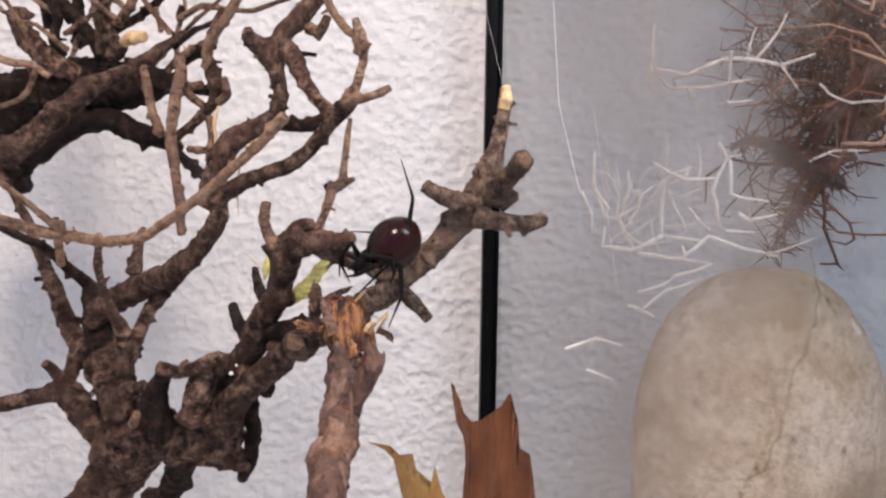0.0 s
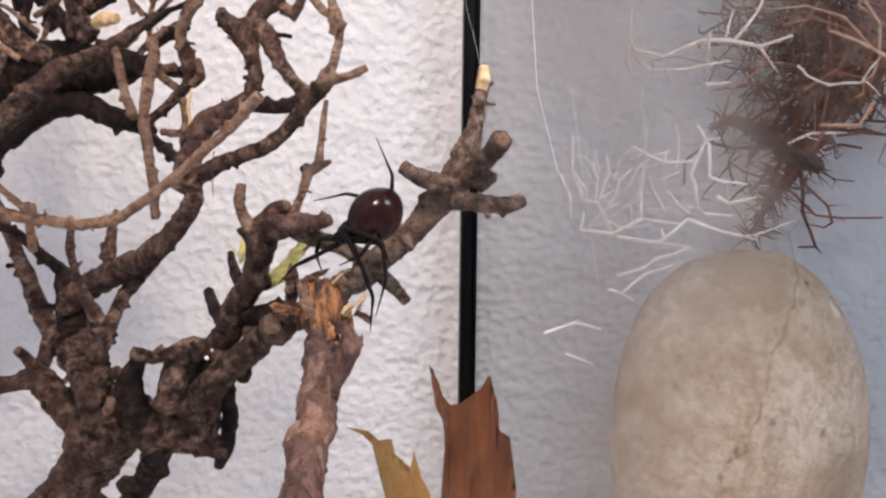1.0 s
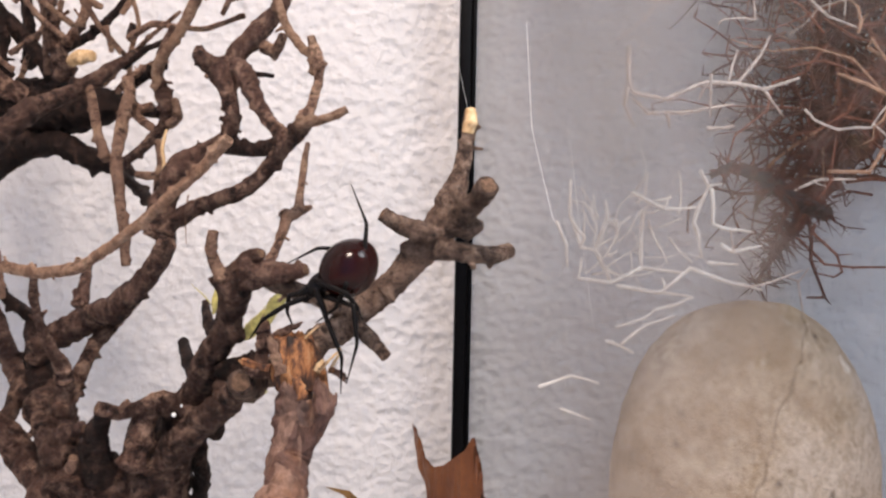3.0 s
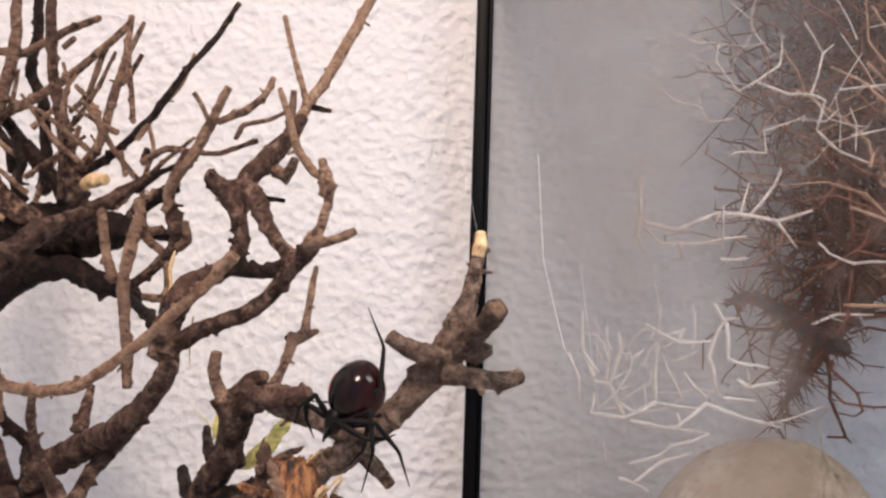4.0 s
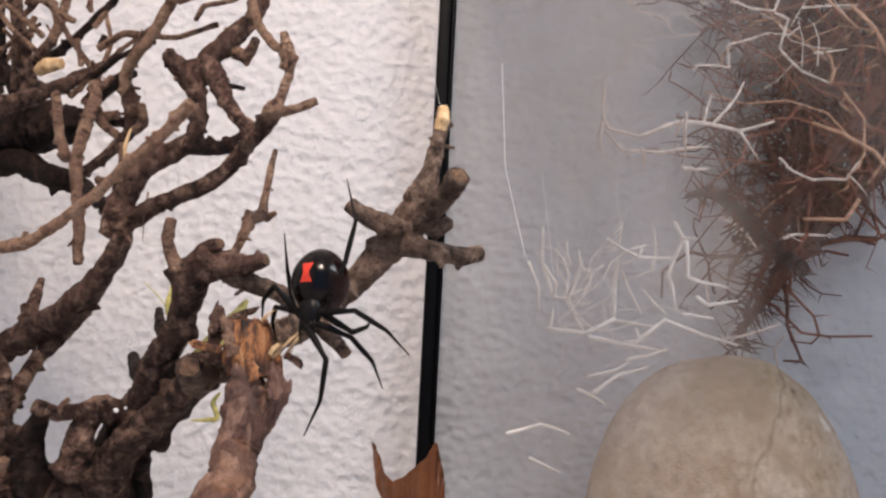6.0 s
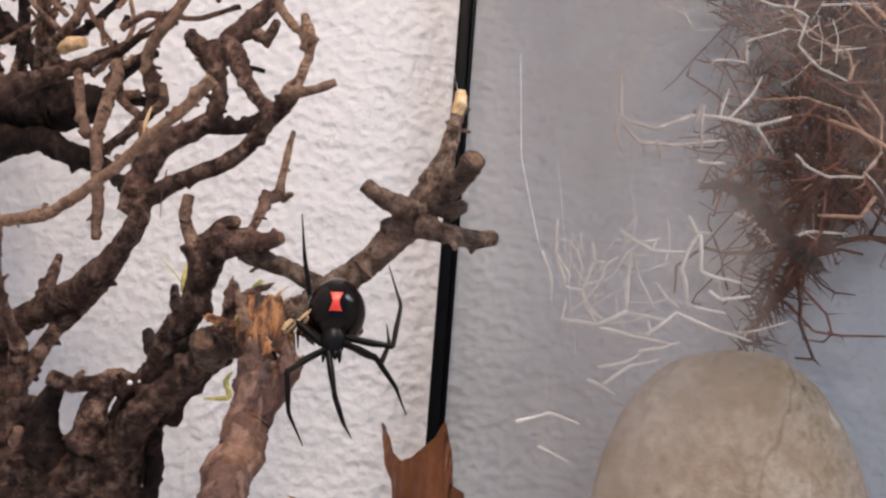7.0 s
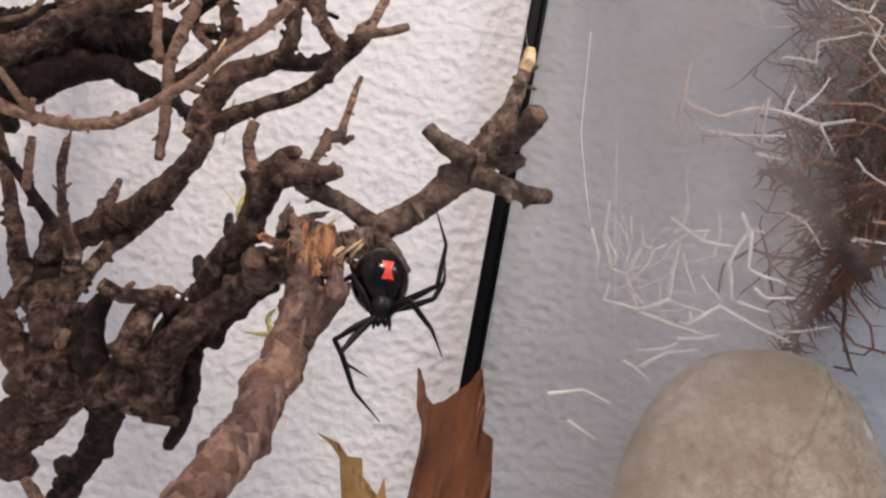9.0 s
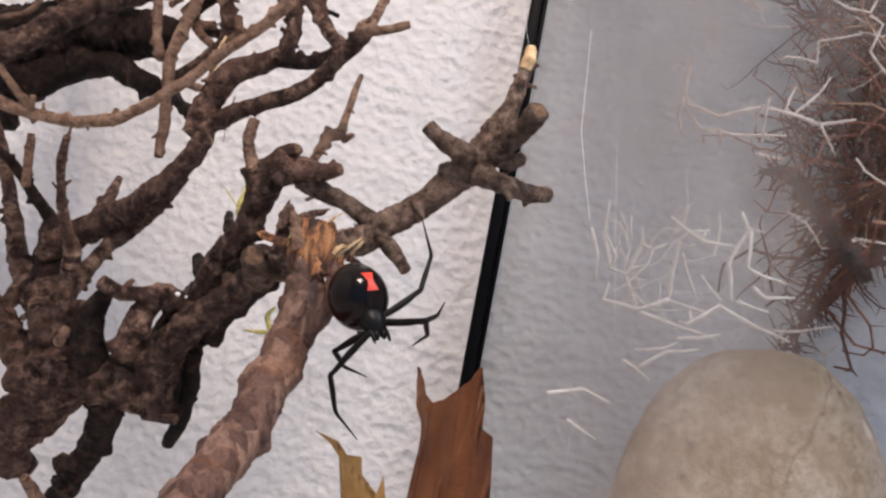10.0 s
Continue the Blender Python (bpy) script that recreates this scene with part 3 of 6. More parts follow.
branch(shrub, BARK, [(-61.0, 213.0, 63.3, 3.45), (-66.2, 222.0, 67.3, 2.69), (-71.9, 232.0, 69.6, 2.69), (-78.5, 242.0, 72.6, 2.68), (-82.2, 246.0, 75.7, 2.60), (-85.3, 248.0, 81.0, 2.36), (-88.8, 250.0, 88.4, 2.00), (-93.8, 252.0, 99.5, 1.51), (-97.4, 253.0, 105.8, 1.26), (-104.6, 254.0, 116.4, 1.14)])
branch(shrub, BARK, [(-59.5, 214.0, 54.4, 4.55), (-61.9, 218.0, 62.3, 4.44), (-65.2, 226.0, 67.5, 4.02), (-68.7, 234.0, 71.9, 3.37)])
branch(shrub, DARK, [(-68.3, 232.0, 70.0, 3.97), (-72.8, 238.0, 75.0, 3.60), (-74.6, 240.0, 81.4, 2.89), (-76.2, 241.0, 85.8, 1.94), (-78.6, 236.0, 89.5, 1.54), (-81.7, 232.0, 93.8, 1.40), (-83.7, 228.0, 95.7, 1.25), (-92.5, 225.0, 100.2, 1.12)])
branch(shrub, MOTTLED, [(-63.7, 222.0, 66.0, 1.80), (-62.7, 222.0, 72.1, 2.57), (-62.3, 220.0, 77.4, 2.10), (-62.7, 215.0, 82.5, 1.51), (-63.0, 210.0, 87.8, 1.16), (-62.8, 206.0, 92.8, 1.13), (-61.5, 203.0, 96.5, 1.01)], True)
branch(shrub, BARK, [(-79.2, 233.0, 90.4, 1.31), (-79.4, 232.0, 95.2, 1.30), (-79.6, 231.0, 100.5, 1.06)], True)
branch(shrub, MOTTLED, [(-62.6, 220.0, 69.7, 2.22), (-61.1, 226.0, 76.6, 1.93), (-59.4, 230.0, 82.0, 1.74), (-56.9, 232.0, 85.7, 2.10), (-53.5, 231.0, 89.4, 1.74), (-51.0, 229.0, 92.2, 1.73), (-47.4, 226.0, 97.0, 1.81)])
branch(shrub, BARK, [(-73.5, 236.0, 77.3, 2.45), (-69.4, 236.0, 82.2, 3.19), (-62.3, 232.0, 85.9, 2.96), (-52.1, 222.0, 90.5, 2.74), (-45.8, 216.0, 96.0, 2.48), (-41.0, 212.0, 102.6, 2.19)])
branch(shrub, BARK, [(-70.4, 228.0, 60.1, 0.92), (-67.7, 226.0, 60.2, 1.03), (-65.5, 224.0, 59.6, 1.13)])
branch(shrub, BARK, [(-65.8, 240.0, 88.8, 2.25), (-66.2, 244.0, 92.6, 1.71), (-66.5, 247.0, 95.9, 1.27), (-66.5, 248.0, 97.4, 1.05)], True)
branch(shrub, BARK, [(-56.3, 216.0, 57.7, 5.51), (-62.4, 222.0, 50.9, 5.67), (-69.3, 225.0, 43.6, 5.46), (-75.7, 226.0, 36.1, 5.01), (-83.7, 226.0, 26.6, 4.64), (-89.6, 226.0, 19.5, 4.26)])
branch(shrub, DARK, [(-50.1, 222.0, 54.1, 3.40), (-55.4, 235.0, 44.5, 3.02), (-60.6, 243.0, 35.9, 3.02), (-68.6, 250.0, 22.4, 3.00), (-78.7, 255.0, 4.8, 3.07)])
branch(shrub, DARK, [(-35.9, 215.0, 66.8, 2.19), (-35.8, 218.3, 58.8, 2.01), (-36.9, 221.7, 52.4, 1.94), (-38.8, 225.0, 47.8, 1.55)], True)
branch(shrub, BARK, [(-50.2, 200.0, 36.9, 1.44), (-51.7, 197.5, 39.5, 1.33), (-52.5, 195.0, 41.4, 1.14)], True)
branch(shrub, BARK, [(-43.6, 216.0, 104.4, 2.60), (-40.8, 216.0, 106.6, 2.23), (-34.4, 213.0, 109.5, 1.83), (-28.5, 209.0, 111.3, 1.80), (-23.2, 209.0, 115.4, 1.79), (-18.8, 206.0, 120.4, 1.76), (-16.6, 203.0, 122.9, 2.08), (-14.7, 201.0, 124.0, 1.55)])
branch(shrub, PALE, [(-16.7, 201.0, 123.3, 1.80), (-13.2, 201.0, 123.9, 1.20), (-10.7, 201.0, 124.6, 1.10), (-8.3, 201.0, 125.8, 1.10)], True)
branch(shrub, BARK, [(-16.3, 202.0, 123.6, 1.61), (-14.6, 203.0, 126.7, 1.21), (-13.5, 204.0, 130.9, 1.22), (-13.6, 205.0, 134.5, 1.42), (-14.7, 206.0, 137.2, 1.12)])
branch(shrub, BARK, [(-14.8, 206.0, 132.3, 1.27), (-14.5, 206.5, 135.4, 1.28), (-15.3, 207.0, 139.0, 1.09)], True)
branch(shrub, PALE, [(-14.3, 206.0, 135.1, 1.18), (-17.3, 209.0, 137.3, 1.20), (-20.2, 212.0, 141.3, 1.12), (-22.6, 213.5, 147.6, 1.03), (-24.7, 215.0, 153.3, 0.73)])
branch(shrub, BARK, [(-44.2, 218.0, 103.8, 2.83), (-43.4, 218.0, 109.8, 2.83), (-40.1, 218.0, 116.3, 2.83), (-35.3, 218.5, 119.4, 2.40), (-31.3, 217.0, 121.7, 1.94), (-30.4, 215.0, 125.8, 1.82), (-31.3, 215.0, 130.5, 2.13), (-32.7, 216.0, 134.4, 2.57)])
branch(shrub, DARK, [(-32.5, 218.0, 120.6, 1.96), (-27.0, 214.0, 119.2, 1.71), (-22.3, 210.0, 119.6, 1.78), (-18.4, 207.0, 122.0, 1.75)])
branch(shrub, BARK, [(-31.7, 216.0, 133.9, 2.57), (-28.4, 214.0, 133.1, 2.34), (-25.7, 212.0, 128.2, 1.79), (-22.4, 208.5, 124.0, 1.66), (-18.6, 205.0, 120.3, 1.73)])
branch(shrub, BARK, [(-38.1, 219.0, 137.1, 1.52), (-35.7, 220.5, 135.9, 1.97), (-32.7, 222.0, 134.7, 2.43)], True)
branch(shrub, BARK, [(-38.1, 221.0, 138.7, 1.38), (-35.3, 222.0, 134.7, 2.13), (-32.1, 223.0, 130.7, 2.34)], True)
branch(shrub, BARK, [(-32.3, 223.0, 133.9, 2.56), (-31.0, 223.4, 138.4, 2.36), (-27.6, 223.8, 142.5, 2.58), (-24.1, 224.1, 146.0, 2.05), (-21.5, 224.5, 150.6, 1.52)])
branch(shrub, PALE, [(-22.6, 224.2, 148.7, 1.51), (-20.8, 225.0, 152.5, 1.52), (-19.4, 225.7, 155.6, 1.42), (-16.5, 226.5, 161.0, 1.54), (-12.1, 227.2, 170.0, 1.44), (-9.1, 228.0, 176.8, 1.34)])
branch(shrub, PALE, [(-20.6, 225.0, 152.5, 0.98), (-22.2, 224.0, 157.2, 0.87), (-24.4, 223.0, 164.1, 0.76), (-25.7, 222.0, 169.3, 0.76)])
branch(shrub, DARK, [(-20.2, 225.0, 152.5, 0.87), (-16.3, 223.0, 151.3, 0.65)], True)
branch(shrub, BARK, [(-26.0, 222.0, 139.4, 1.70), (-23.5, 220.0, 138.5, 1.48), (-21.8, 218.0, 140.8, 1.25)])
branch(shrub, BARK, [(-23.7, 222.0, 146.0, 1.28), (-23.3, 221.0, 150.2, 1.17), (-22.9, 220.0, 154.3, 0.85)], True)
branch(shrub, DARK, [(-30.4, 230.0, 135.4, 0.66), (-25.6, 232.0, 135.1, 0.67)], True)
branch(shrub, PALE, [(-86.5, 200.0, 102.6, 1.39), (-80.7, 199.0, 101.7, 1.38), (-74.8, 198.0, 100.3, 1.37), (-69.6, 197.0, 98.9, 1.47), (-64.7, 197.0, 98.2, 1.38), (-56.6, 193.0, 97.7, 1.34), (-50.3, 191.0, 98.4, 1.43), (-45.3, 190.0, 101.5, 1.23), (-38.9, 187.0, 106.1, 1.21), (-32.5, 182.5, 110.9, 1.18), (-27.7, 181.0, 115.0, 1.25), (-23.9, 179.0, 118.9, 1.42)], True)
branch(shrub, PALE, [(-65.7, 197.0, 97.6, 0.78), (-65.4, 195.0, 100.9, 0.77)], True)
branch(shrub, PALE, [(-50.8, 192.0, 97.9, 0.96), (-49.7, 190.0, 100.1, 0.76)], True)
branch(shrub, PALE, [(-78.9, 190.0, 110.9, 0.85), (-75.6, 192.0, 108.0, 0.86), (-72.1, 194.0, 104.8, 0.87), (-68.7, 196.0, 101.4, 0.98), (-66.1, 197.0, 98.8, 0.99)])
branch(shrub, BARK, [(-53.6, 229.0, 133.7, 1.48), (-52.4, 227.0, 129.7, 1.58), (-53.2, 224.0, 123.7, 1.56), (-52.8, 220.0, 117.5, 1.53), (-50.8, 216.0, 110.3, 1.40), (-49.5, 215.0, 104.3, 1.39), (-49.3, 215.0, 98.1, 1.18)], True)
branch(shrub, BARK, [(-61.9, 232.0, 133.0, 1.27), (-59.7, 228.0, 127.4, 1.36), (-57.5, 225.0, 122.1, 1.34), (-55.2, 222.0, 117.8, 1.33)])
branch(shrub, BARK, [(-43.9, 226.0, 143.4, 1.12), (-46.3, 226.7, 138.0, 1.46), (-47.1, 227.3, 133.6, 1.58), (-45.5, 228.0, 128.6, 2.04), (-46.4, 230.3, 124.3, 1.72), (-52.7, 232.7, 119.5, 1.39), (-57.0, 235.0, 116.5, 1.41)])
branch(shrub, BARK, [(-43.4, 226.0, 129.6, 1.01), (-43.1, 227.0, 126.3, 1.36), (-45.0, 228.0, 124.7, 1.36)])
branch(shrub, BARK, [(-46.3, 225.0, 121.6, 1.01), (-45.5, 224.0, 117.1, 1.12), (-45.9, 223.0, 112.6, 1.00)])
branch(shrub, BARK, [(-49.3, 232.0, 128.7, 1.27), (-52.7, 231.0, 127.2, 1.26), (-48.8, 230.0, 124.3, 1.15)])
branch(shrub, DARK, [(-59.1, 245.0, 115.8, 1.59), (-51.0, 234.0, 111.1, 1.52), (-44.9, 222.0, 108.3, 1.44)])
branch(shrub, BARK, [(-51.3, 228.0, 115.1, 1.02), (-47.7, 229.0, 114.9, 1.14)])
branch(shrub, BARK, [(-48.8, 235.0, 138.1, 1.05), (-54.4, 236.5, 135.3, 1.17), (-58.3, 238.0, 132.0, 1.07)])
branch(shrub, DARK, [(-102.5, 260.0, 110.3, 4.47), (-94.3, 259.0, 116.3, 4.45), (-86.6, 259.0, 121.5, 4.01), (-76.3, 255.0, 122.7, 3.06), (-67.6, 251.0, 119.3, 2.80), (-61.5, 252.0, 117.5, 2.38), (-58.3, 250.0, 116.1, 1.50)])
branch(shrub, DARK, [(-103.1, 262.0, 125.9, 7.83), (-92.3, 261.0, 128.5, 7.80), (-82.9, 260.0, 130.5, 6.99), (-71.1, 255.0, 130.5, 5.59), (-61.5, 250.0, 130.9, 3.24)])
branch(shrub, BARK, [(-86.7, 222.0, 112.9, 3.10), (-81.6, 223.0, 116.8, 2.99), (-75.2, 224.0, 122.5, 2.79), (-70.3, 226.0, 127.5, 2.58), (-64.8, 230.0, 130.7, 1.95), (-59.0, 234.0, 135.6, 1.74), (-54.7, 238.0, 139.6, 1.42)])
branch(shrub, BARK, [(-97.2, 254.0, 147.0, 2.57), (-95.9, 254.0, 142.8, 2.70), (-94.0, 254.0, 139.4, 2.75), (-89.5, 254.0, 135.7, 2.85), (-84.4, 254.0, 132.8, 2.83), (-78.6, 254.0, 131.4, 2.31)])
branch(shrub, DARK, [(-90.0, 256.0, 151.2, 1.42), (-88.1, 256.0, 145.5, 1.55), (-89.2, 256.0, 141.0, 1.60), (-87.4, 256.0, 136.8, 1.90)])
branch(shrub, DARK, [(-88.4, 258.0, 150.3, 1.57), (-83.2, 258.0, 144.6, 1.90), (-79.9, 258.0, 140.2, 2.10), (-77.7, 258.0, 136.0, 2.20)])
branch(shrub, PALE, [(-95.0, 236.0, 134.0, 1.08), (-90.2, 236.0, 132.9, 1.25), (-86.6, 236.0, 132.6, 1.15), (-82.6, 236.0, 130.2, 0.84)], True)
branch(shrub, BARK, [(-85.7, 236.0, 131.4, 0.96), (-87.4, 236.0, 127.2, 0.96), (-89.6, 236.0, 125.1, 0.84), (-94.4, 236.0, 123.3, 0.84)])
branch(shrub, CUT, [(-43.2, 219.0, 123.2, 0.22), (-43.8, 218.5, 119.8, 0.40), (-43.4, 218.3, 117.0, 0.30), (-43.9, 218.0, 114.5, 0.12)])
branch(shrub, TAN, [(-37.9, 214.0, 111.1, 0.20), (-38.2, 213.5, 107.1, 0.17), (-37.9, 213.0, 102.2, 0.10)])
branch(shrub, CUT, [(-67.2, 238.0, 137.8, 1.15), (-64.7, 236.0, 138.5, 1.60), (-62.0, 234.0, 138.6, 1.13)], True)
branch(shrub, BARK, [(-72.3, 248.0, 136.0, 2.64), (-75.3, 250.0, 145.0, 2.07), (-78.9, 252.0, 156.7, 1.73), (-82.3, 253.5, 168.5, 1.63), (-83.7, 255.0, 182.1, 1.52)])
branch(shrub, BARK, [(-71.7, 248.0, 142.8, 1.57), (-67.8, 247.2, 150.2, 1.45), (-65.5, 246.5, 159.4, 1.33), (-63.4, 245.7, 166.7, 1.09), (-62.4, 245.0, 175.9, 0.97)])
branch(shrub, BARK, [(-63.5, 245.0, 160.9, 0.84), (-60.7, 244.0, 164.4, 0.84), (-59.0, 243.0, 166.9, 0.72)], True)
branch(shrub, DARK, [(-72.9, 250.0, 142.0, 1.34), (-63.4, 244.0, 146.3, 1.31), (-54.0, 238.0, 153.5, 1.16), (-47.1, 234.0, 161.1, 1.03), (-40.8, 232.0, 168.0, 0.91), (-36.3, 230.0, 174.2, 0.90)])
branch(shrub, BARK, [(-102.1, 262.0, 154.6, 1.55), (-90.5, 261.0, 159.8, 1.54), (-81.5, 260.0, 165.4, 1.41), (-74.5, 259.0, 170.9, 1.28), (-66.5, 258.0, 178.5, 1.15)])
branch(shrub, BARK, [(-94.9, 258.0, 157.7, 1.52), (-92.9, 257.3, 166.7, 1.78), (-91.8, 256.7, 175.8, 1.66), (-92.0, 256.0, 183.5, 1.53)])
branch(shrub, DARK, [(-87.7, 270.0, 141.0, 1.98), (-88.2, 269.0, 151.5, 1.85), (-88.7, 268.0, 160.7, 1.72), (-92.4, 267.0, 169.1, 1.72), (-90.7, 266.0, 177.8, 1.59), (-90.4, 265.0, 185.6, 1.59)])
branch(shrub, BARK, [(-102.5, 262.0, 172.6, 1.30), (-91.4, 260.7, 171.6, 1.29), (-82.2, 259.3, 176.4, 1.29), (-73.6, 258.0, 179.6, 1.15)])
branch(shrub, BARK, [(-75.2, 250.0, 161.5, 0.86), (-73.0, 249.7, 159.4, 0.98), (-70.6, 249.3, 156.2, 1.10), (-68.4, 249.0, 151.2, 1.09)], True)
branch(shrub, BARK, [(-77.0, 253.0, 156.4, 0.74), (-73.0, 252.0, 160.1, 0.99), (-70.4, 251.0, 167.5, 0.99), (-68.8, 250.0, 171.1, 0.86)], True)
branch(shrub, BARK, [(-74.6, 250.0, 147.5, 0.85), (-73.1, 248.0, 152.3, 0.85)], True)
branch(shrub, DARK, [(-87.6, 265.0, 146.6, 2.08), (-92.9, 265.5, 152.5, 1.96), (-97.6, 266.0, 157.8, 1.70)])
branch(shrub, DARK, [(-92.1, 262.0, 144.5, 2.05), (-94.1, 262.5, 150.4, 1.42), (-97.4, 263.0, 155.0, 1.16)])
branch(shrub, BARK, [(-79.1, 252.0, 170.7, 1.00), (-76.1, 250.0, 172.1, 0.99)], True)
branch(shrub, PALE, [(-46.4, 228.0, 129.4, 1.53), (-47.2, 226.6, 134.0, 1.52), (-46.2, 225.2, 137.1, 1.52), (-42.7, 223.8, 141.1, 1.40), (-39.0, 222.4, 147.8, 1.40), (-35.4, 221.0, 154.9, 1.07)], True)
branch(shrub, BARK, [(-38.7, 221.0, 147.9, 0.75), (-40.3, 220.0, 151.4, 0.64), (-41.5, 219.0, 153.1, 0.64)], True)
branch(shrub, BARK, [(-37.1, 221.0, 148.0, 0.96), (-32.0, 221.3, 150.5, 1.07), (-28.5, 221.7, 153.7, 0.97), (-27.1, 222.0, 157.2, 0.75)], True)
branch(shrub, BARK, [(-34.1, 223.0, 145.3, 0.75), (-32.5, 222.3, 147.8, 0.75), (-27.6, 221.7, 148.9, 0.64), (-24.4, 221.0, 150.4, 0.53)], True)
branch(shrub, BARK, [(-55.2, 235.0, 142.3, 1.14), (-49.6, 232.7, 144.9, 1.01), (-44.5, 230.5, 144.2, 0.89), (-38.4, 228.2, 143.5, 0.77), (-30.4, 226.0, 145.7, 0.76)], True)
branch(shrub, DARK, [(-56.8, 238.0, 137.1, 1.03), (-50.5, 233.0, 140.3, 0.90), (-42.7, 228.0, 142.3, 0.88)])
branch(shrub, DARK, [(-55.9, 240.0, 133.4, 1.27), (-50.7, 235.0, 135.6, 1.25), (-46.6, 230.0, 136.4, 1.11)])
branch(shrub, BARK, [(-60.9, 243.0, 140.9, 0.82), (-61.5, 241.0, 145.9, 0.82)], True)
branch(shrub, DARK, [(-56.3, 236.0, 130.9, 1.14), (-51.5, 234.0, 127.9, 1.35), (-47.0, 232.0, 127.2, 1.33)])
branch(shrub, DARK, [(-55.6, 238.0, 143.6, 1.27), (-54.9, 237.0, 145.7, 0.92)], True)
branch(shrub, PALE, [(-80.4, 260.0, 144.5, 1.02), (-80.9, 258.7, 149.9, 0.89), (-80.0, 257.4, 155.2, 0.76), (-79.3, 256.0, 160.5, 0.57)], True)
branch(shrub, BARK, [(-76.6, 256.6, 142.5, 1.00), (-77.1, 255.3, 145.6, 0.87), (-79.0, 254.0, 148.6, 0.74), (-81.2, 252.6, 150.7, 0.56)], True)
branch(shrub, BARK, [(-72.0, 261.5, 156.1, 1.03), (-70.2, 260.2, 163.7, 0.90), (-66.8, 258.9, 171.3, 0.77), (-63.4, 257.5, 178.5, 0.57)], True)
branch(shrub, PALE, [(-88.3, 237.5, 139.9, 0.92), (-89.9, 236.2, 142.8, 0.80), (-91.4, 234.9, 145.8, 0.69), (-94.1, 233.5, 147.4, 0.51)], True)
branch(shrub, BARK, [(-76.5, 249.5, 136.8, 0.97), (-76.5, 248.2, 142.8, 0.85), (-76.3, 246.8, 148.7, 0.72), (-75.2, 245.5, 154.5, 0.54)], True)
branch(shrub, BARK, [(-87.5, 261.9, 135.6, 1.02), (-84.9, 260.6, 142.2, 0.89), (-81.0, 259.2, 148.9, 0.76), (-79.1, 257.9, 156.0, 0.57)], True)
branch(shrub, PALE, [(-86.3, 255.9, 153.4, 1.00), (-81.6, 254.6, 157.1, 0.87), (-78.9, 253.3, 160.7, 0.75), (-75.8, 251.9, 164.6, 0.56)], True)
branch(shrub, BARK, [(-59.4, 241.5, 152.0, 0.94), (-60.1, 240.1, 159.1, 0.82), (-60.3, 238.8, 166.1, 0.70), (-57.4, 237.5, 172.4, 0.53)], True)
branch(shrub, BARK, [(-94.1, 256.2, 141.7, 1.00), (-96.2, 254.9, 144.4, 0.87), (-100.2, 253.6, 146.9, 0.74), (-103.6, 252.2, 148.9, 0.56)], True)
branch(shrub, PALE, [(-62.9, 242.4, 149.9, 0.94), (-66.0, 241.1, 151.6, 0.82), (-67.8, 239.7, 153.3, 0.70), (-69.5, 238.4, 155.7, 0.52)], True)
branch(shrub, BARK, [(-69.4, 241.0, 142.9, 0.94), (-74.5, 239.6, 147.1, 0.82), (-77.9, 238.3, 151.4, 0.70), (-81.5, 237.0, 156.2, 0.52)], True)
branch(shrub, BARK, [(-75.8, 243.0, 147.7, 0.95), (-70.4, 241.7, 153.7, 0.83), (-66.6, 240.3, 159.6, 0.71), (-63.3, 239.0, 166.2, 0.53)], True)
branch(shrub, PALE, [(-89.9, 258.2, 147.2, 1.01), (-95.1, 256.9, 151.1, 0.88), (-98.9, 255.5, 155.1, 0.75), (-100.9, 254.2, 160.8, 0.56)], True)
branch(shrub, BARK, [(-81.7, 244.6, 137.0, 0.95), (-84.6, 243.2, 139.4, 0.83), (-87.8, 241.9, 141.9, 0.71), (-91.5, 240.6, 142.6, 0.53)], True)
branch(shrub, BARK, [(-83.0, 245.7, 140.5, 0.96), (-78.3, 244.3, 143.3, 0.83), (-73.9, 243.0, 146.0, 0.71), (-69.4, 241.7, 148.8, 0.53)], True)
branch(shrub, PALE, [(-58.0, 240.0, 148.2, 0.93), (-54.1, 238.7, 153.7, 0.81), (-48.9, 237.3, 159.2, 0.70), (-46.1, 236.0, 165.5, 0.52)], True)
branch(shrub, BARK, [(-62.0, 241.1, 133.9, 0.93), (-56.7, 239.8, 138.9, 0.81), (-51.2, 238.4, 143.9, 0.69), (-45.3, 237.1, 148.3, 0.52)], True)
branch(shrub, BARK, [(-96.1, 261.0, 155.1, 1.03), (-93.2, 259.7, 158.9, 0.89), (-91.9, 258.4, 162.6, 0.76), (-90.8, 257.0, 166.7, 0.57)], True)
branch(shrub, PALE, [(-68.1, 240.6, 145.8, 0.94), (-72.7, 239.2, 149.4, 0.82), (-77.6, 237.9, 152.9, 0.70), (-83.0, 236.6, 154.9, 0.52)], True)
branch(shrub, BARK, [(-58.9, 243.3, 140.7, 0.94), (-63.5, 242.0, 146.3, 0.82), (-67.2, 240.6, 152.0, 0.70), (-73.4, 239.3, 154.8, 0.53)], True)
branch(shrub, BARK, [(-74.2, 240.6, 150.1, 0.94), (-73.6, 239.2, 154.5, 0.82), (-72.4, 237.9, 158.8, 0.70), (-73.2, 236.6, 163.0, 0.52)], True)
branch(shrub, PALE, [(-59.8, 253.1, 135.4, 0.98), (-59.6, 251.7, 141.6, 0.86), (-57.4, 250.4, 147.8, 0.73), (-58.6, 249.1, 153.9, 0.55)], True)


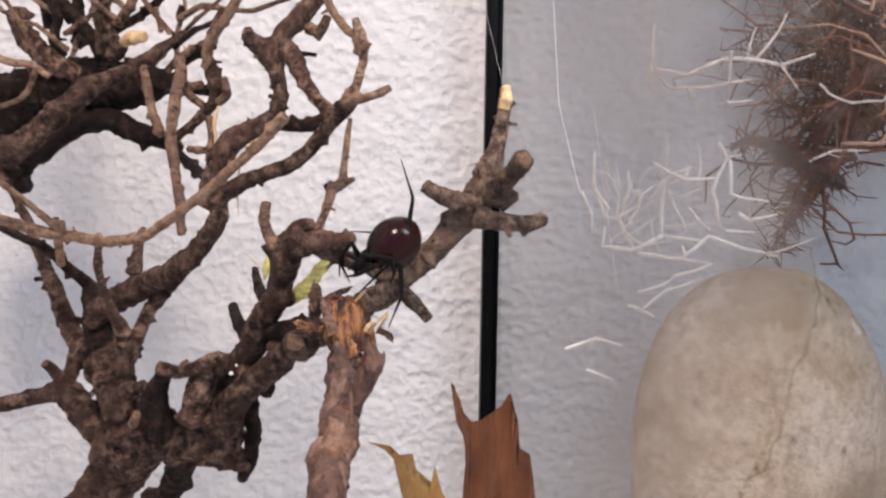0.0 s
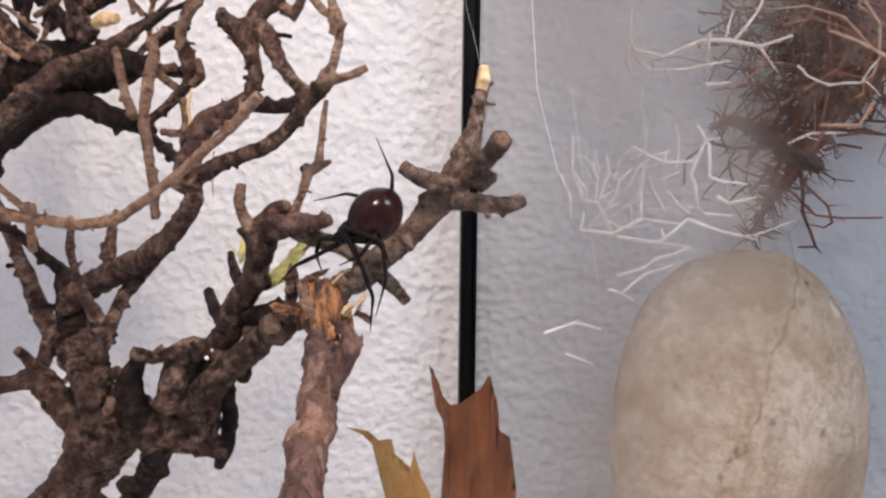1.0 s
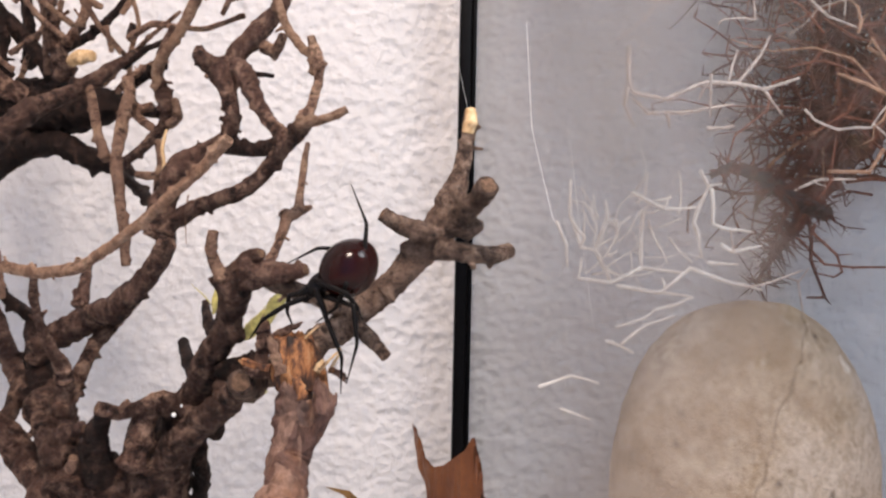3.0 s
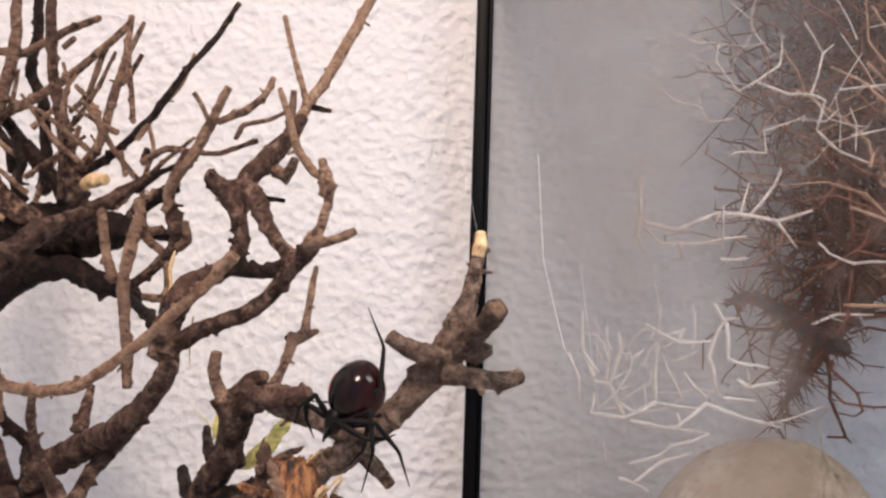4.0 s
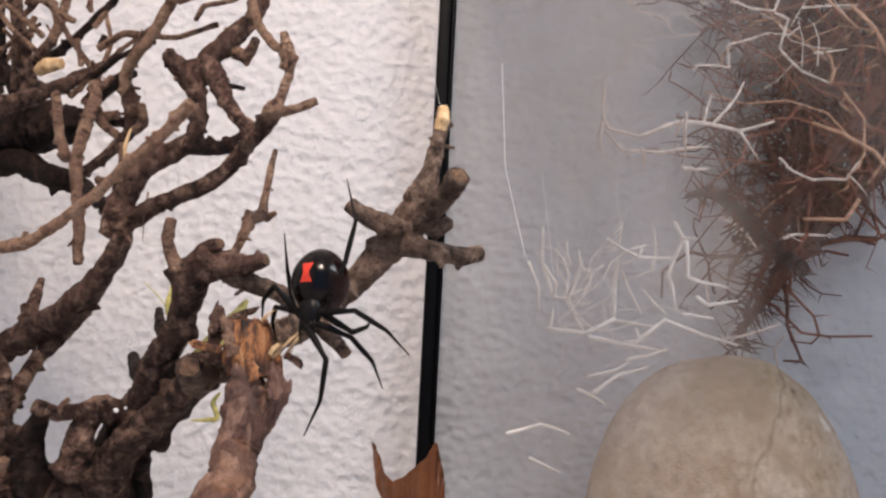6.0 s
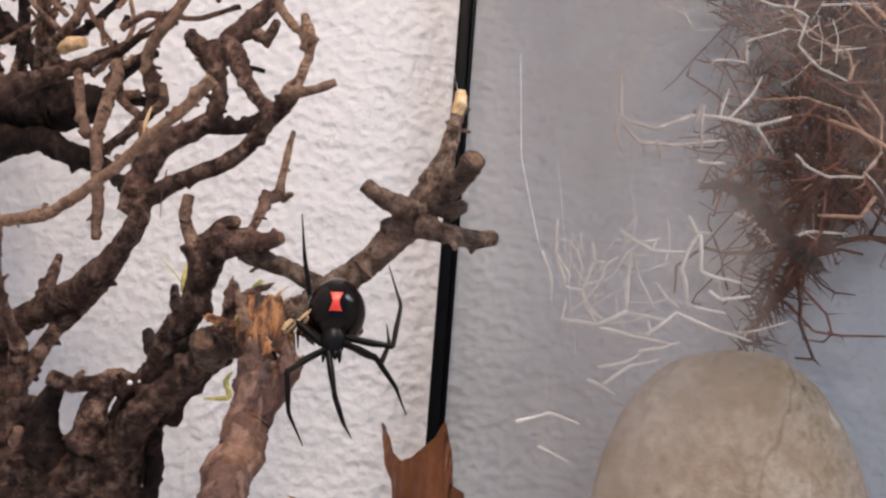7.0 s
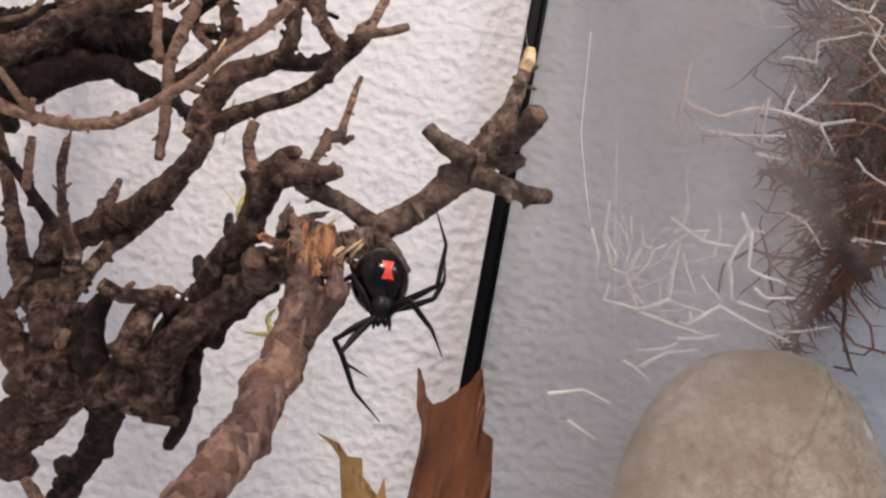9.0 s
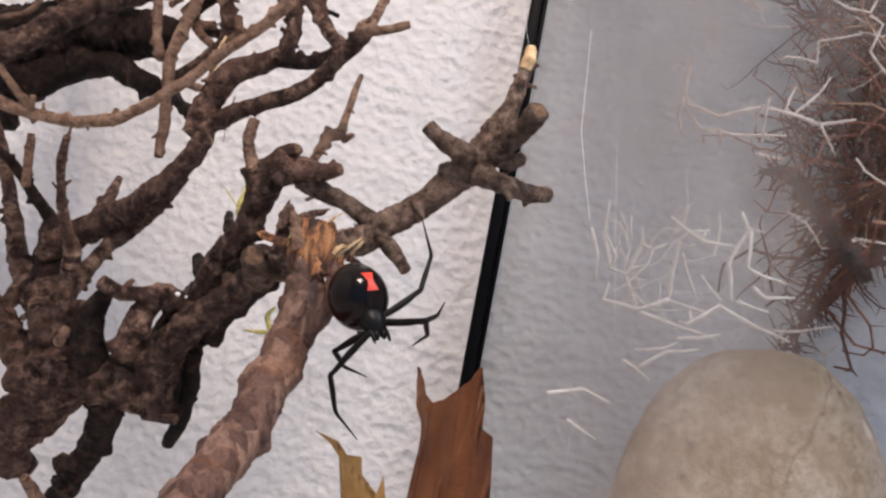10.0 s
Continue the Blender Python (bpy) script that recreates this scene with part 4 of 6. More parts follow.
# white droppings stuck to the limb
for x, y, z, r in ((-36.2, 198.6, 73.9, 0.42), (-36.9, 207.0, 74.0, 0.28)):
    bm = bmesh.new()
    bmesh.ops.create_icosphere(bm, subdivisions=2, radius=r * MM)
    for v in bm.verts:
        v.co = v.co * (1 + 0.3 * noise.noise(v.co * 3000 + Vector((x, y, z)))) + Vector((x, y, z)) * MM - Vector(shrub.location)
    part("dropping", bm, SILK, shrub, "dried white dropping")


# ---- broken stump ----
stump = thing("broken_stump", (-0.03, 0.15, 0), "broken red-brown stem with peeling bark and a torn fibrous top", "stump")
branch(stump, STUMP, [(-14.4, 190.0, 80.5, 2.49), (-14.1, 188.0, 77.6, 3.50), (-14.5, 187.0, 70.6, 3.59), (-15.3, 182.0, 64.1, 3.59), (-16.1, 174.5, 58.6, 3.53), (-17.2, 167.0, 53.7, 3.38), (-18.0, 157.0, 48.7, 3.34), (-19.2, 145.0, 42.6, 3.24)], False, 0.04)
branch(stump, STUMP, [(-10.3, 187.0, 80.4, 1.41), (-9.7, 186.3, 77.9, 1.88), (-11.0, 186.3, 74.1, 1.60), (-13.9, 187.0, 68.8, 0.76)], False, 0.04)


# ---- thorny bush behind the glass ----
bush = thing("thorn_bush", (0.11, 0.285, 0), "dry tangled thorn bush with bleached zigzag twigs and silk", "bush")


np.random.seed(4)


def twig(parent, rows, material=None):
    line = np.array(rows) * MM
    fine = []
    for a, b in zip(line[:-1], line[1:]):
        for u in (0.0, 0.5):
            q = a + (b - a) * u
            q[:3] += np.random.uniform(-0.00018, 0.00018, 3)
            fine.append(q)
    fine.append(line[-1])
    fine = np.array(fine)
    fine[:, :3] -= np.array(parent.location)
    fine[:, 3] *= 1.25 if rows[0][0] < 76 and rows[0][2] < 150 else 0.8
    v, f, s = tube(fine, 6, 0.12, len(rows))
    return mesh_object("twig", v, f, material or (THORN if rows[0][0] < 76 and rows[0][2] < 125 else DULL_THORN), parent)


twig(bush, [(46.7, 248.0, 144.9, 0.40), (46.7, 248.5, 137.6, 0.40), (48.1, 249.0, 135.5, 0.40), (55.1, 249.5, 134.1, 0.40), (62.1, 250.0, 137.4, 0.40), (64.1, 250.5, 138.1, 0.40), (70.5, 251.0, 138.0, 0.40), (76.4, 251.5, 136.9, 0.40), (84.1, 252.0, 139.6, 0.22)])
twig(bush, [(46.6, 248.0, 136.3, 0.35), (46.4, 250.0, 132.9, 0.35), (48.8, 252.0, 128.7, 0.19)])
twig(bush, [(47.7, 250.0, 134.7, 0.35), (51.8, 251.3, 131.2, 0.35), (59.7, 252.7, 131.8, 0.36), (70.6, 254.0, 133.9, 0.20)])
twig(bush, [(64.1, 247.0, 139.5, 0.32), (65.0, 251.0, 130.7, 0.18)])
twig(bush, [(63.2, 247.0, 137.6, 0.30), (62.4, 251.0, 134.4, 0.17)])
twig(bush, [(75.6, 249.0, 136.6, 0.32), (81.2, 253.0, 131.4, 0.18)])
twig(bush, [(70.8, 252.0, 138.1, 0.30), (76.3, 254.0, 144.4, 0.31), (78.7, 256.0, 149.2, 0.17)])
twig(bush, [(68.9, 252.0, 138.4, 0.30), (71.7, 256.0, 145.9, 0.17)])
twig(bush, [(54.9, 248.0, 131.2, 0.50), (56.5, 252.0, 128.4, 0.28)])
twig(bush, [(64.7, 252.0, 128.3, 0.38), (71.5, 256.0, 129.4, 0.21)])
twig(bush, [(88.9, 262.0, 134.1, 0.40), (91.3, 263.0, 131.6, 0.40), (97.0, 264.0, 129.8, 0.40), (104.8, 265.0, 130.6, 0.40), (109.7, 266.0, 136.8, 0.22)])
twig(bush, [(104.2, 262.0, 131.0, 0.34), (110.0, 266.0, 127.5, 0.19)])
twig(bush, [(78.1, 272.0, 121.5, 0.44), (83.3, 272.8, 119.5, 0.44), (87.8, 273.6, 114.8, 0.44), (94.9, 274.4, 118.3, 0.44), (97.3, 275.2, 119.1, 0.45), (106.0, 276.0, 119.2, 0.25)])
twig(bush, [(94.1, 272.0, 118.2, 0.33), (99.0, 276.0, 117.4, 0.18)])
twig(bush, [(69.3, 278.0, 120.7, 0.45), (71.7, 279.0, 116.9, 0.45), (68.6, 280.0, 108.4, 0.45), (70.0, 281.0, 105.6, 0.46), (71.2, 282.0, 99.7, 0.25)])
twig(bush, [(71.5, 278.0, 116.9, 0.34), (76.1, 282.0, 117.8, 0.19)])
twig(bush, [(71.7, 276.0, 116.1, 0.39), (72.7, 277.3, 107.8, 0.39), (76.9, 278.7, 106.8, 0.40), (82.9, 280.0, 106.1, 0.22)])
twig(bush, [(52.0, 270.0, 114.9, 0.38), (59.8, 272.0, 111.3, 0.38), (67.8, 274.0, 111.8, 0.21)])
twig(bush, [(59.4, 270.0, 111.2, 0.33), (61.5, 274.0, 114.5, 0.18)])
twig(bush, [(55.9, 277.0, 111.1, 0.45), (55.6, 278.3, 104.1, 0.45), (56.3, 279.7, 97.0, 0.45), (67.0, 281.0, 95.9, 0.25)])
twig(bush, [(55.8, 277.0, 97.1, 0.51), (48.7, 278.0, 93.4, 0.51), (45.2, 279.0, 101.1, 0.51), (48.0, 280.0, 109.6, 0.51), (47.4, 281.0, 113.2, 0.28)])
twig(bush, [(44.7, 276.0, 101.2, 0.39), (41.4, 277.3, 101.8, 0.39), (38.6, 278.7, 109.5, 0.39), (38.7, 280.0, 118.0, 0.22)])
twig(bush, [(48.4, 276.0, 93.5, 0.39), (40.9, 278.0, 94.1, 0.39), (41.8, 280.0, 99.0, 0.22)])
twig(bush, [(44.6, 275.0, 101.9, 0.33), (50.1, 279.0, 104.7, 0.19)])
twig(bush, [(47.2, 275.0, 108.2, 0.31), (49.7, 277.0, 108.2, 0.31), (49.7, 279.0, 104.7, 0.17)])
twig(bush, [(46.3, 275.0, 97.7, 0.31), (51.0, 279.0, 94.8, 0.17)])
twig(bush, [(47.4, 275.0, 99.8, 0.31), (50.2, 279.0, 100.9, 0.17)])
twig(bush, [(49.8, 276.0, 92.8, 0.39), (58.0, 278.0, 91.4, 0.40), (68.4, 280.0, 90.3, 0.22)])
twig(bush, [(59.5, 272.0, 91.7, 0.39), (66.6, 273.3, 97.3, 0.39), (75.4, 274.7, 94.5, 0.39), (84.3, 276.0, 92.5, 0.22)])
twig(bush, [(70.4, 272.0, 98.7, 0.36), (78.5, 276.0, 98.4, 0.20)])
twig(bush, [(73.9, 274.0, 102.9, 0.39), (77.7, 276.0, 101.5, 0.39), (84.6, 278.0, 103.0, 0.22)])
twig(bush, [(76.9, 274.0, 101.8, 0.33), (77.1, 278.0, 106.4, 0.19)])
twig(bush, [(38.2, 270.0, 108.0, 0.35), (41.3, 272.0, 103.9, 0.36), (40.9, 274.0, 101.9, 0.20)])
twig(bush, [(49.0, 270.0, 83.5, 0.33), (55.5, 272.0, 85.5, 0.33), (58.6, 274.0, 87.4, 0.18)])
twig(bush, [(57.4, 268.0, 87.8, 0.33), (62.6, 270.0, 89.1, 0.33), (67.2, 272.0, 90.7, 0.18)])
twig(bush, [(30.5, 262.0, 70.4, 0.32), (37.8, 264.0, 72.8, 0.32), (44.6, 266.0, 70.9, 0.18)])
twig(bush, [(35.7, 262.0, 65.6, 0.29), (42.9, 266.0, 62.5, 0.16)])
twig(bush, [(46.1, 266.0, 80.7, 0.32), (49.2, 268.0, 79.4, 0.33), (53.0, 270.0, 77.6, 0.18)])
twig(bush, [(49.4, 266.0, 80.0, 0.32), (55.4, 268.0, 84.4, 0.33), (62.5, 270.0, 86.4, 0.18)])
twig(bush, [(102.1, 299.0, 83.6, 0.34), (100.9, 301.0, 93.4, 0.34), (96.0, 303.0, 95.5, 0.19)])
twig(bush, [(100.3, 299.0, 93.2, 0.34), (104.4, 303.0, 97.0, 0.19)])
twig(bush, [(55.8, 258.0, 179.8, 0.35), (61.3, 260.0, 178.1, 0.36), (66.2, 262.0, 178.9, 0.20)])
twig(bush, [(64.6, 255.0, 175.9, 0.37), (64.2, 256.0, 173.0, 0.37), (69.5, 257.0, 166.4, 0.37), (79.1, 258.0, 172.9, 0.38), (79.7, 259.0, 180.4, 0.21)])
twig(bush, [(74.1, 258.0, 168.8, 0.38), (81.3, 259.0, 166.8, 0.38), (86.6, 260.0, 166.9, 0.38), (89.4, 261.0, 176.8, 0.38), (92.3, 262.0, 179.3, 0.21)])
twig(bush, [(51.9, 256.0, 166.7, 0.37), (55.9, 257.3, 164.0, 0.38), (61.8, 258.7, 163.1, 0.38), (63.8, 260.0, 160.3, 0.21)])
twig(bush, [(68.0, 258.0, 151.9, 0.35), (69.5, 259.0, 153.4, 0.35), (76.6, 260.0, 153.3, 0.35), (76.3, 261.0, 158.7, 0.35), (86.0, 262.0, 162.6, 0.20)])
twig(bush, [(50.8, 256.0, 156.4, 0.32), (59.1, 260.0, 156.7, 0.18)])
twig(bush, [(85.9, 262.0, 184.3, 0.39), (91.1, 266.0, 178.5, 0.21)])
twig(bush, [(88.2, 265.0, 168.4, 0.44), (91.7, 266.0, 167.2, 0.44), (90.1, 267.0, 160.8, 0.44), (95.6, 268.0, 155.9, 0.44), (102.4, 269.0, 153.8, 0.24)])
twig(bush, [(62.6, 262.0, 164.0, 0.33), (62.8, 266.0, 167.4, 0.19)])
twig(bush, [(65.1, 260.0, 174.3, 0.33), (61.6, 264.0, 173.7, 0.18)])
twig(bush, [(93.6, 262.0, 168.8, 0.38), (107.8, 266.0, 171.8, 0.21)])
twig(bush, [(96.1, 262.0, 158.4, 0.38), (105.2, 266.0, 161.1, 0.21)])
twig(bush, [(48.3, 257.0, 169.4, 0.30), (52.8, 261.0, 167.6, 0.17)])
twig(bush, [(44.9, 260.0, 170.9, 0.33), (47.5, 264.0, 170.9, 0.18)])
twig(bush, [(78.4, 268.0, 93.5, 0.35), (85.2, 270.0, 94.8, 0.36), (92.7, 272.0, 97.6, 0.20)])
twig(bush, [(33.9, 262.0, 107.9, 0.32), (36.2, 264.0, 102.6, 0.32), (36.9, 266.0, 97.2, 0.18)])


def crown_edge(x):
    """Height of the lower edge of the crown, which slants up away from the shrub."""
    return 0.093 + (x - 0.088) * 1.18


def add_tube(verts, faces, rows, sides=5):
    v, f, s = tube(np.array(rows), sides)
    b = len(verts)
    verts += v
    faces += [tuple(i + b for i in q) for q in f]


def tangle(name, count, seed, lo, hi, material, radius, label="", slant=True, stride=(0.005, 0.011), thorns=1.3):
    """Stiff zigzag twigs set with straight thorns, joined into one part, filling a slanted crown."""
    rnd = random.Random(seed)
    verts, faces = [], []
    for _ in range(count):
        while True:
            p = Vector([rnd.uniform(a, b) for a, b in zip(lo, hi)])
            if not slant:
                break
            if p.z > max(0.094, crown_edge(p.x)) + rnd.uniform(0, 0.012) and rnd.random() < 0.03 + 1.4 * (p.x - lo[0]) / (hi[0] - lo[0]):
                break
        way = Vector((rnd.uniform(-1, 0.7), rnd.uniform(-0.7, 0.4), rnd.uniform(-0.8, 0.9))).normalized()
        rows = []
        r = radius * rnd.uniform(0.6, 1.35)
        n = rnd.randint(3, 6)
        for k in range(n):
            rows.append((*p, r * (1 - 0.11 * k)))
            for _ in range(int(thorns * rnd.uniform(0, 2))):
                out = Vector([rnd.uniform(-1, 1) for _ in range(3)])
                out = (out - way * out.dot(way) * 0.7).normalized()
                tip = p + out * rnd.uniform(0.0015, 0.0045)
                if tip.y < 0.314:
                    add_tube(verts, faces, [(*p, r * 0.55), (*tip, r * 0.08)], 4)
            p = p + way * rnd.uniform(*stride)
            p.y = max(lo[1], min(p.y, 0.312))
            p.z = max(lo[2], min(p.z, 0.217))
            way = (way + Vector([rnd.uniform(-0.6, 0.6) for _ in range(3)])).normalized()
        add_tube(verts, faces, rows)
    ob = mesh_object(name, np.array(verts) - np.array(bush.location), faces, material, bush, label)
    ob["kind"] = "stuff"
    return ob


def bristles(name, limb, count, seed, length, label):
    """Straight spines standing out all round a limb: its rows in millimetres."""
    rnd = random.Random(seed)
    line = spline(np.array(limb) * MM, 0.001)
    verts, faces = [], []
    for _ in range(count):
        k = rnd.randint(1, len(line) - 2)
        p, r = Vector(line[k][:3]), line[k][3]
        way = (Vector(line[k + 1][:3]) - Vector(line[k - 1][:3])).normalized()
        out = Vector([rnd.uniform(-1, 1) for _ in range(3)])
        out = (out - way * out.dot(way) + way * rnd.uniform(-0.3, 0.7)).normalized()
        n = rnd.uniform(*length) * MM
        bend = Vector([rnd.uniform(-0.22, 0.22) for _ in range(3)])
        w = rnd.uniform(0.14, 0.30) * MM
        rows = [(*(p + out * n * u + bend * n * u * u), w * q) for u, q in ((0, 1.4), (0.4, 1.0), (0.75, 0.65), (1.0, 0.12))]
        if max(q[1] for q in rows) < 0.314:
            add_tube(verts, faces, rows, 4)
            if rnd.random() < 0.4:
                base = Vector(rows[1][:3])
                tip = base + (out + Vector([rnd.uniform(-0.9, 0.9) for _ in range(3)])).normalized() * n * 0.35
                if tip.y < 0.314:
                    add_tube(verts, faces, [(*base, w * 0.7), (*tip, w * 0.1)], 4)
    ob = mesh_object(name, np.array(verts) - np.array(bush.location), faces, BROWN_TWIG, bush, label)
    ob["kind"] = "stuff"


# Front twigs tan as if lit, rear ones dark: depth shade in the colour.
tangle("brown_twigs", 520, 5, (0.093, 0.268, 0.090), (0.170, 0.306, 0.215), FINE_TWIG, 0.00044, "tangle of thorny brown twigs")
tangle("dark_twigs", 620, 15, (0.090, 0.286, 0.090), (0.165, 0.308, 0.215), BROWN_TWIG, 0.00052, "dark thorny twigs deep in the bush")
tangle("web_twigs", 420, 9, (0.079, 0.284, 0.102), (0.118, 0.306, 0.215), BROWN_TWIG, 0.00036, "haze of fine brown twigs", True, (0.003, 0.006), 0.8)
tangle("tan_twigs", 60, 8, (0.086, 0.256, 0.120), (0.150, 0.286, 0.215), TAN_TWIG, 0.00046, "tan outer twigs", True, (0.005, 0.010), 0.8)
tangle("bleached_twigs", 20, 21, (0.040, 0.272, 0.092), (0.072, 0.286, 0.116), THORN, 0.00030, "bleached webbed zigzag twigs", False, (0.0025, 0.0055), 0.3)
tangle("webbed_twigs", 26, 33, (0.052, 0.254, 0.148), (0.100, 0.276, 0.186), DULL_THORN, 0.00020, "thin webbed twigs at the bush edge", False, (0.0030, 0.0070), 0.5)
BUSH_LIMBS = (
    [(151, 297, 181, 5.4), (136, 296, 157, 4.8), (126, 295, 143.5, 4.2), (116, 295, 131, 3.8), (106, 295, 120, 3.2), (99, 297, 109, 2.3), (93, 299, 99, 1.1), (89, 301, 91, 0.4)],
    [(128, 262, 176, 2.6), (117, 266, 158, 2.3), (109, 270, 145, 2.1), (103, 275, 136, 1.9), (98, 280, 127, 1.6), (94, 288, 113, 1.1), (91, 294, 100, 0.5)],
    [(99, 277, 111, 2.3), (85, 255, 113.5, 2.0), (74, 239, 116.5, 1.8), (67, 229, 118.3, 1.6), (62, 225, 118.3, 1.2), (58.5, 222, 117, 0.6)],
    [(150, 290, 190, 2.6), (132, 284, 188, 2.0), (116, 282, 199, 1.4), (104, 280, 214, 0.7)],
    [(135, 290, 165, 2.0), (120, 286, 170, 1.4), (110, 285, 164, 0.9), (101, 285, 168, 0.4)],
)
for k, (rows, count, length) in enumerate(zip(BUSH_LIMBS, (420, 240, 170, 70, 60), ((4, 12), (3, 9), (2.5, 5), (3, 8), (3, 8)))):
    branch(bush, DARK if k == 2 else BROWN_TWIG, rows)
    bristles("spines", rows, count, 40 + k, length, "brown spines round a limb")


# ---- fallen leaves ----
def lobed_leaf(name, material, right, left, at, turns, curl, label):
    """A stiff dead leaf with pointed lobes: its right and left edges from the base up, in millimetres; thickness, midrib and curl."""
    bm = bmesh.new()
    ring = [bm.verts.new((x * MM, 0, y * MM)) for x, y in right + left[::-1]]
    bm.faces.new(ring)
    bmesh.ops.triangulate(bm, faces=bm.faces[:])
    for _ in range(2):
        bmesh.ops.subdivide_edges(bm, edges=bm.edges[:], cuts=2, use_grid_fill=True)
    bmesh.ops.triangulate(bm, faces=bm.faces[:])
    for v in bm.verts:
        x, z = v.co.x * 1000, v.co.z * 1000
        v.co.y = MM * (curl * x * x / 55 + 0.7 * noise.noise(Vector((x * 0.2, 0, z * 0.16))) + 0.25 * noise.noise(Vector((x * 0.7, 3, z * 0.5))))
    back = bmesh.ops.duplicate(bm, geom=bm.faces[:])
    for v in [e for e in back["geom"] if isinstance(e, bmesh.types.BMVert)]:
        v.co.y += 0.00035
    bmesh.ops.reverse_faces(bm, faces=[e for e in back["geom"] if isinstance(e, bmesh.types.BMFace)])
    ob = thing(name, at, label, "leaf", "fallen leaves")
    ob.matrix_world = pose(*at, *turns)
    part("blade", bm, material, ob)
    tall = max(y for _, y in right)
    rib = spline([(0, -0.0002, 0, 0.0005), (0, -0.0004, tall * 0.5 * MM, 0.0004), (0, -0.0002, tall * 0.74 * MM, 0.00012)], 0.002)
    v, f, s = tube(rib, 6)
    mesh_object("midrib", v, f, material, ob)
    return ob


lobed_leaf("oak_leaf", RUST, [(0.7, 0), (3.1, 12), (13.9, 18), (7.7, 25), (8.4, 40), (7.6, 50), (8.1, 56), (8.6, 61.2), (6.8, 62), (4.9, 66), (4.5, 71.6), (2.5, 69.0), (-0.3, 67.3)],
           [(-0.7, 0), (-4.6, 12), (-13.9, 22), (-6.2, 28), (-8.1, 40), (-7.4, 50), (-8.4, 56), (-10.2, 61), (-13.3, 66), (-17.4, 70.5), (-13.0, 68.2), (-9.9, 65.6), (-6.8, 64.4), (-3.4, 65.4)], (0.0111, 0.2, 0.0), (0, 0, -50), 0.8, "upright rust-brown dead oak leaf with pointed lobes")
lobed_leaf("oak_leaf", OCHRE, [(0.4, 0), (4, 12), (9, 22), (6, 27), (6.5, 34), (5.0, 40), (3.2, 43.5), (2.2, 45.0), (1.6, 49.0), (1.0, 45.4), (-1.2, 46.6), (-2.4, 48.4), (-3.1, 51.6), (-4.2, 49.6)],
           [(-0.4, 0), (-3, 10), (-8, 20), (-1, 26), (0.5, 34), (-1.6, 42), (-5.2, 48.6), (-9.6, 53.2), (-13.2, 55.2), (-8.2, 53.8), (-6.0, 51.6)], (-0.0012, 0.233, 0.0), (0, 0, 12), -0.9, "upright ochre dead oak leaf with bristle-tipped lobes")


# ---- torn top of the stump and insect remains ----
def torn_flake(material, rows, wide, curl, seed):
    """A thin, curled, ragged plate of bark torn along the grain: its middle line in millimetres, half width and curl."""
    line = spline([(*r, wide) for r in rows], 0.25)
    loc = Vector(stump.location)
    bm = bmesh.new()
    n, m = len(line), 11
    ways = np.gradient(line[:, :3], axis=0)
    front, back = {}, {}
    for i in range(n):
        way = Vector(ways[i]).normalized()
        side = way.cross(Vector((0, 1, 0))).normalized()
        out = side.cross(way).normalized()
        if out.y > 0:
            out = -out
        u = i / (n - 1)
        for k in range(m):
            v = 2 * k / (m - 1) - 1
            torn = 1 + 0.45 * noise.noise(Vector((u * 7 + seed, v * 1.5, seed))) + 0.25 * noise.noise(Vector((u * 17, v, seed)))
            shrink = min(1.0, 0.55 + 4.0 * (1 - u))
            p = Vector(line[i, :3]) + side * (v * wide * torn * max(0.15, shrink)) + out * (wide * curl * (1 - abs(v) ** 3) + 0.13 * noise.noise(Vector((v * wide * 3, u * 2, seed))) + 0.22 * noise.noise(Vector((v * wide * 1.2, u * 4, seed + 8))))
            p += way * (1.3 * noise.noise(Vector((v * wide * 1.6, seed, 2))) + 0.9 * noise.noise(Vector((v * wide * 4, seed, 4)))) * u
            front[i, k] = bm.verts.new(p * MM - loc)
            back[i, k] = bm.verts.new((p - out * 0.28) * MM - loc)
    for i in range(n - 1):
        for k in range(m - 1):
            bm.faces.new((front[i, k], front[i, k + 1], front[i + 1, k + 1], front[i + 1, k]))
            bm.faces.new((back[i, k], back[i + 1, k], back[i + 1, k + 1], back[i, k + 1]))
    for i in range(n - 1):
        for k in (0, m - 1):
            bm.faces.new((front[i, k], front[i + 1, k], back[i + 1, k], back[i, k]))
    for k in range(m - 1):
        for i in (0, n - 1):
            bm.faces.new((front[i, k], back[i, k], back[i, k + 1], front[i, k + 1]))
    bmesh.ops.recalc_face_normals(bm, faces=bm.faces[:])
    part("torn_flake", bm, material, stump, "torn ragged bark flake")


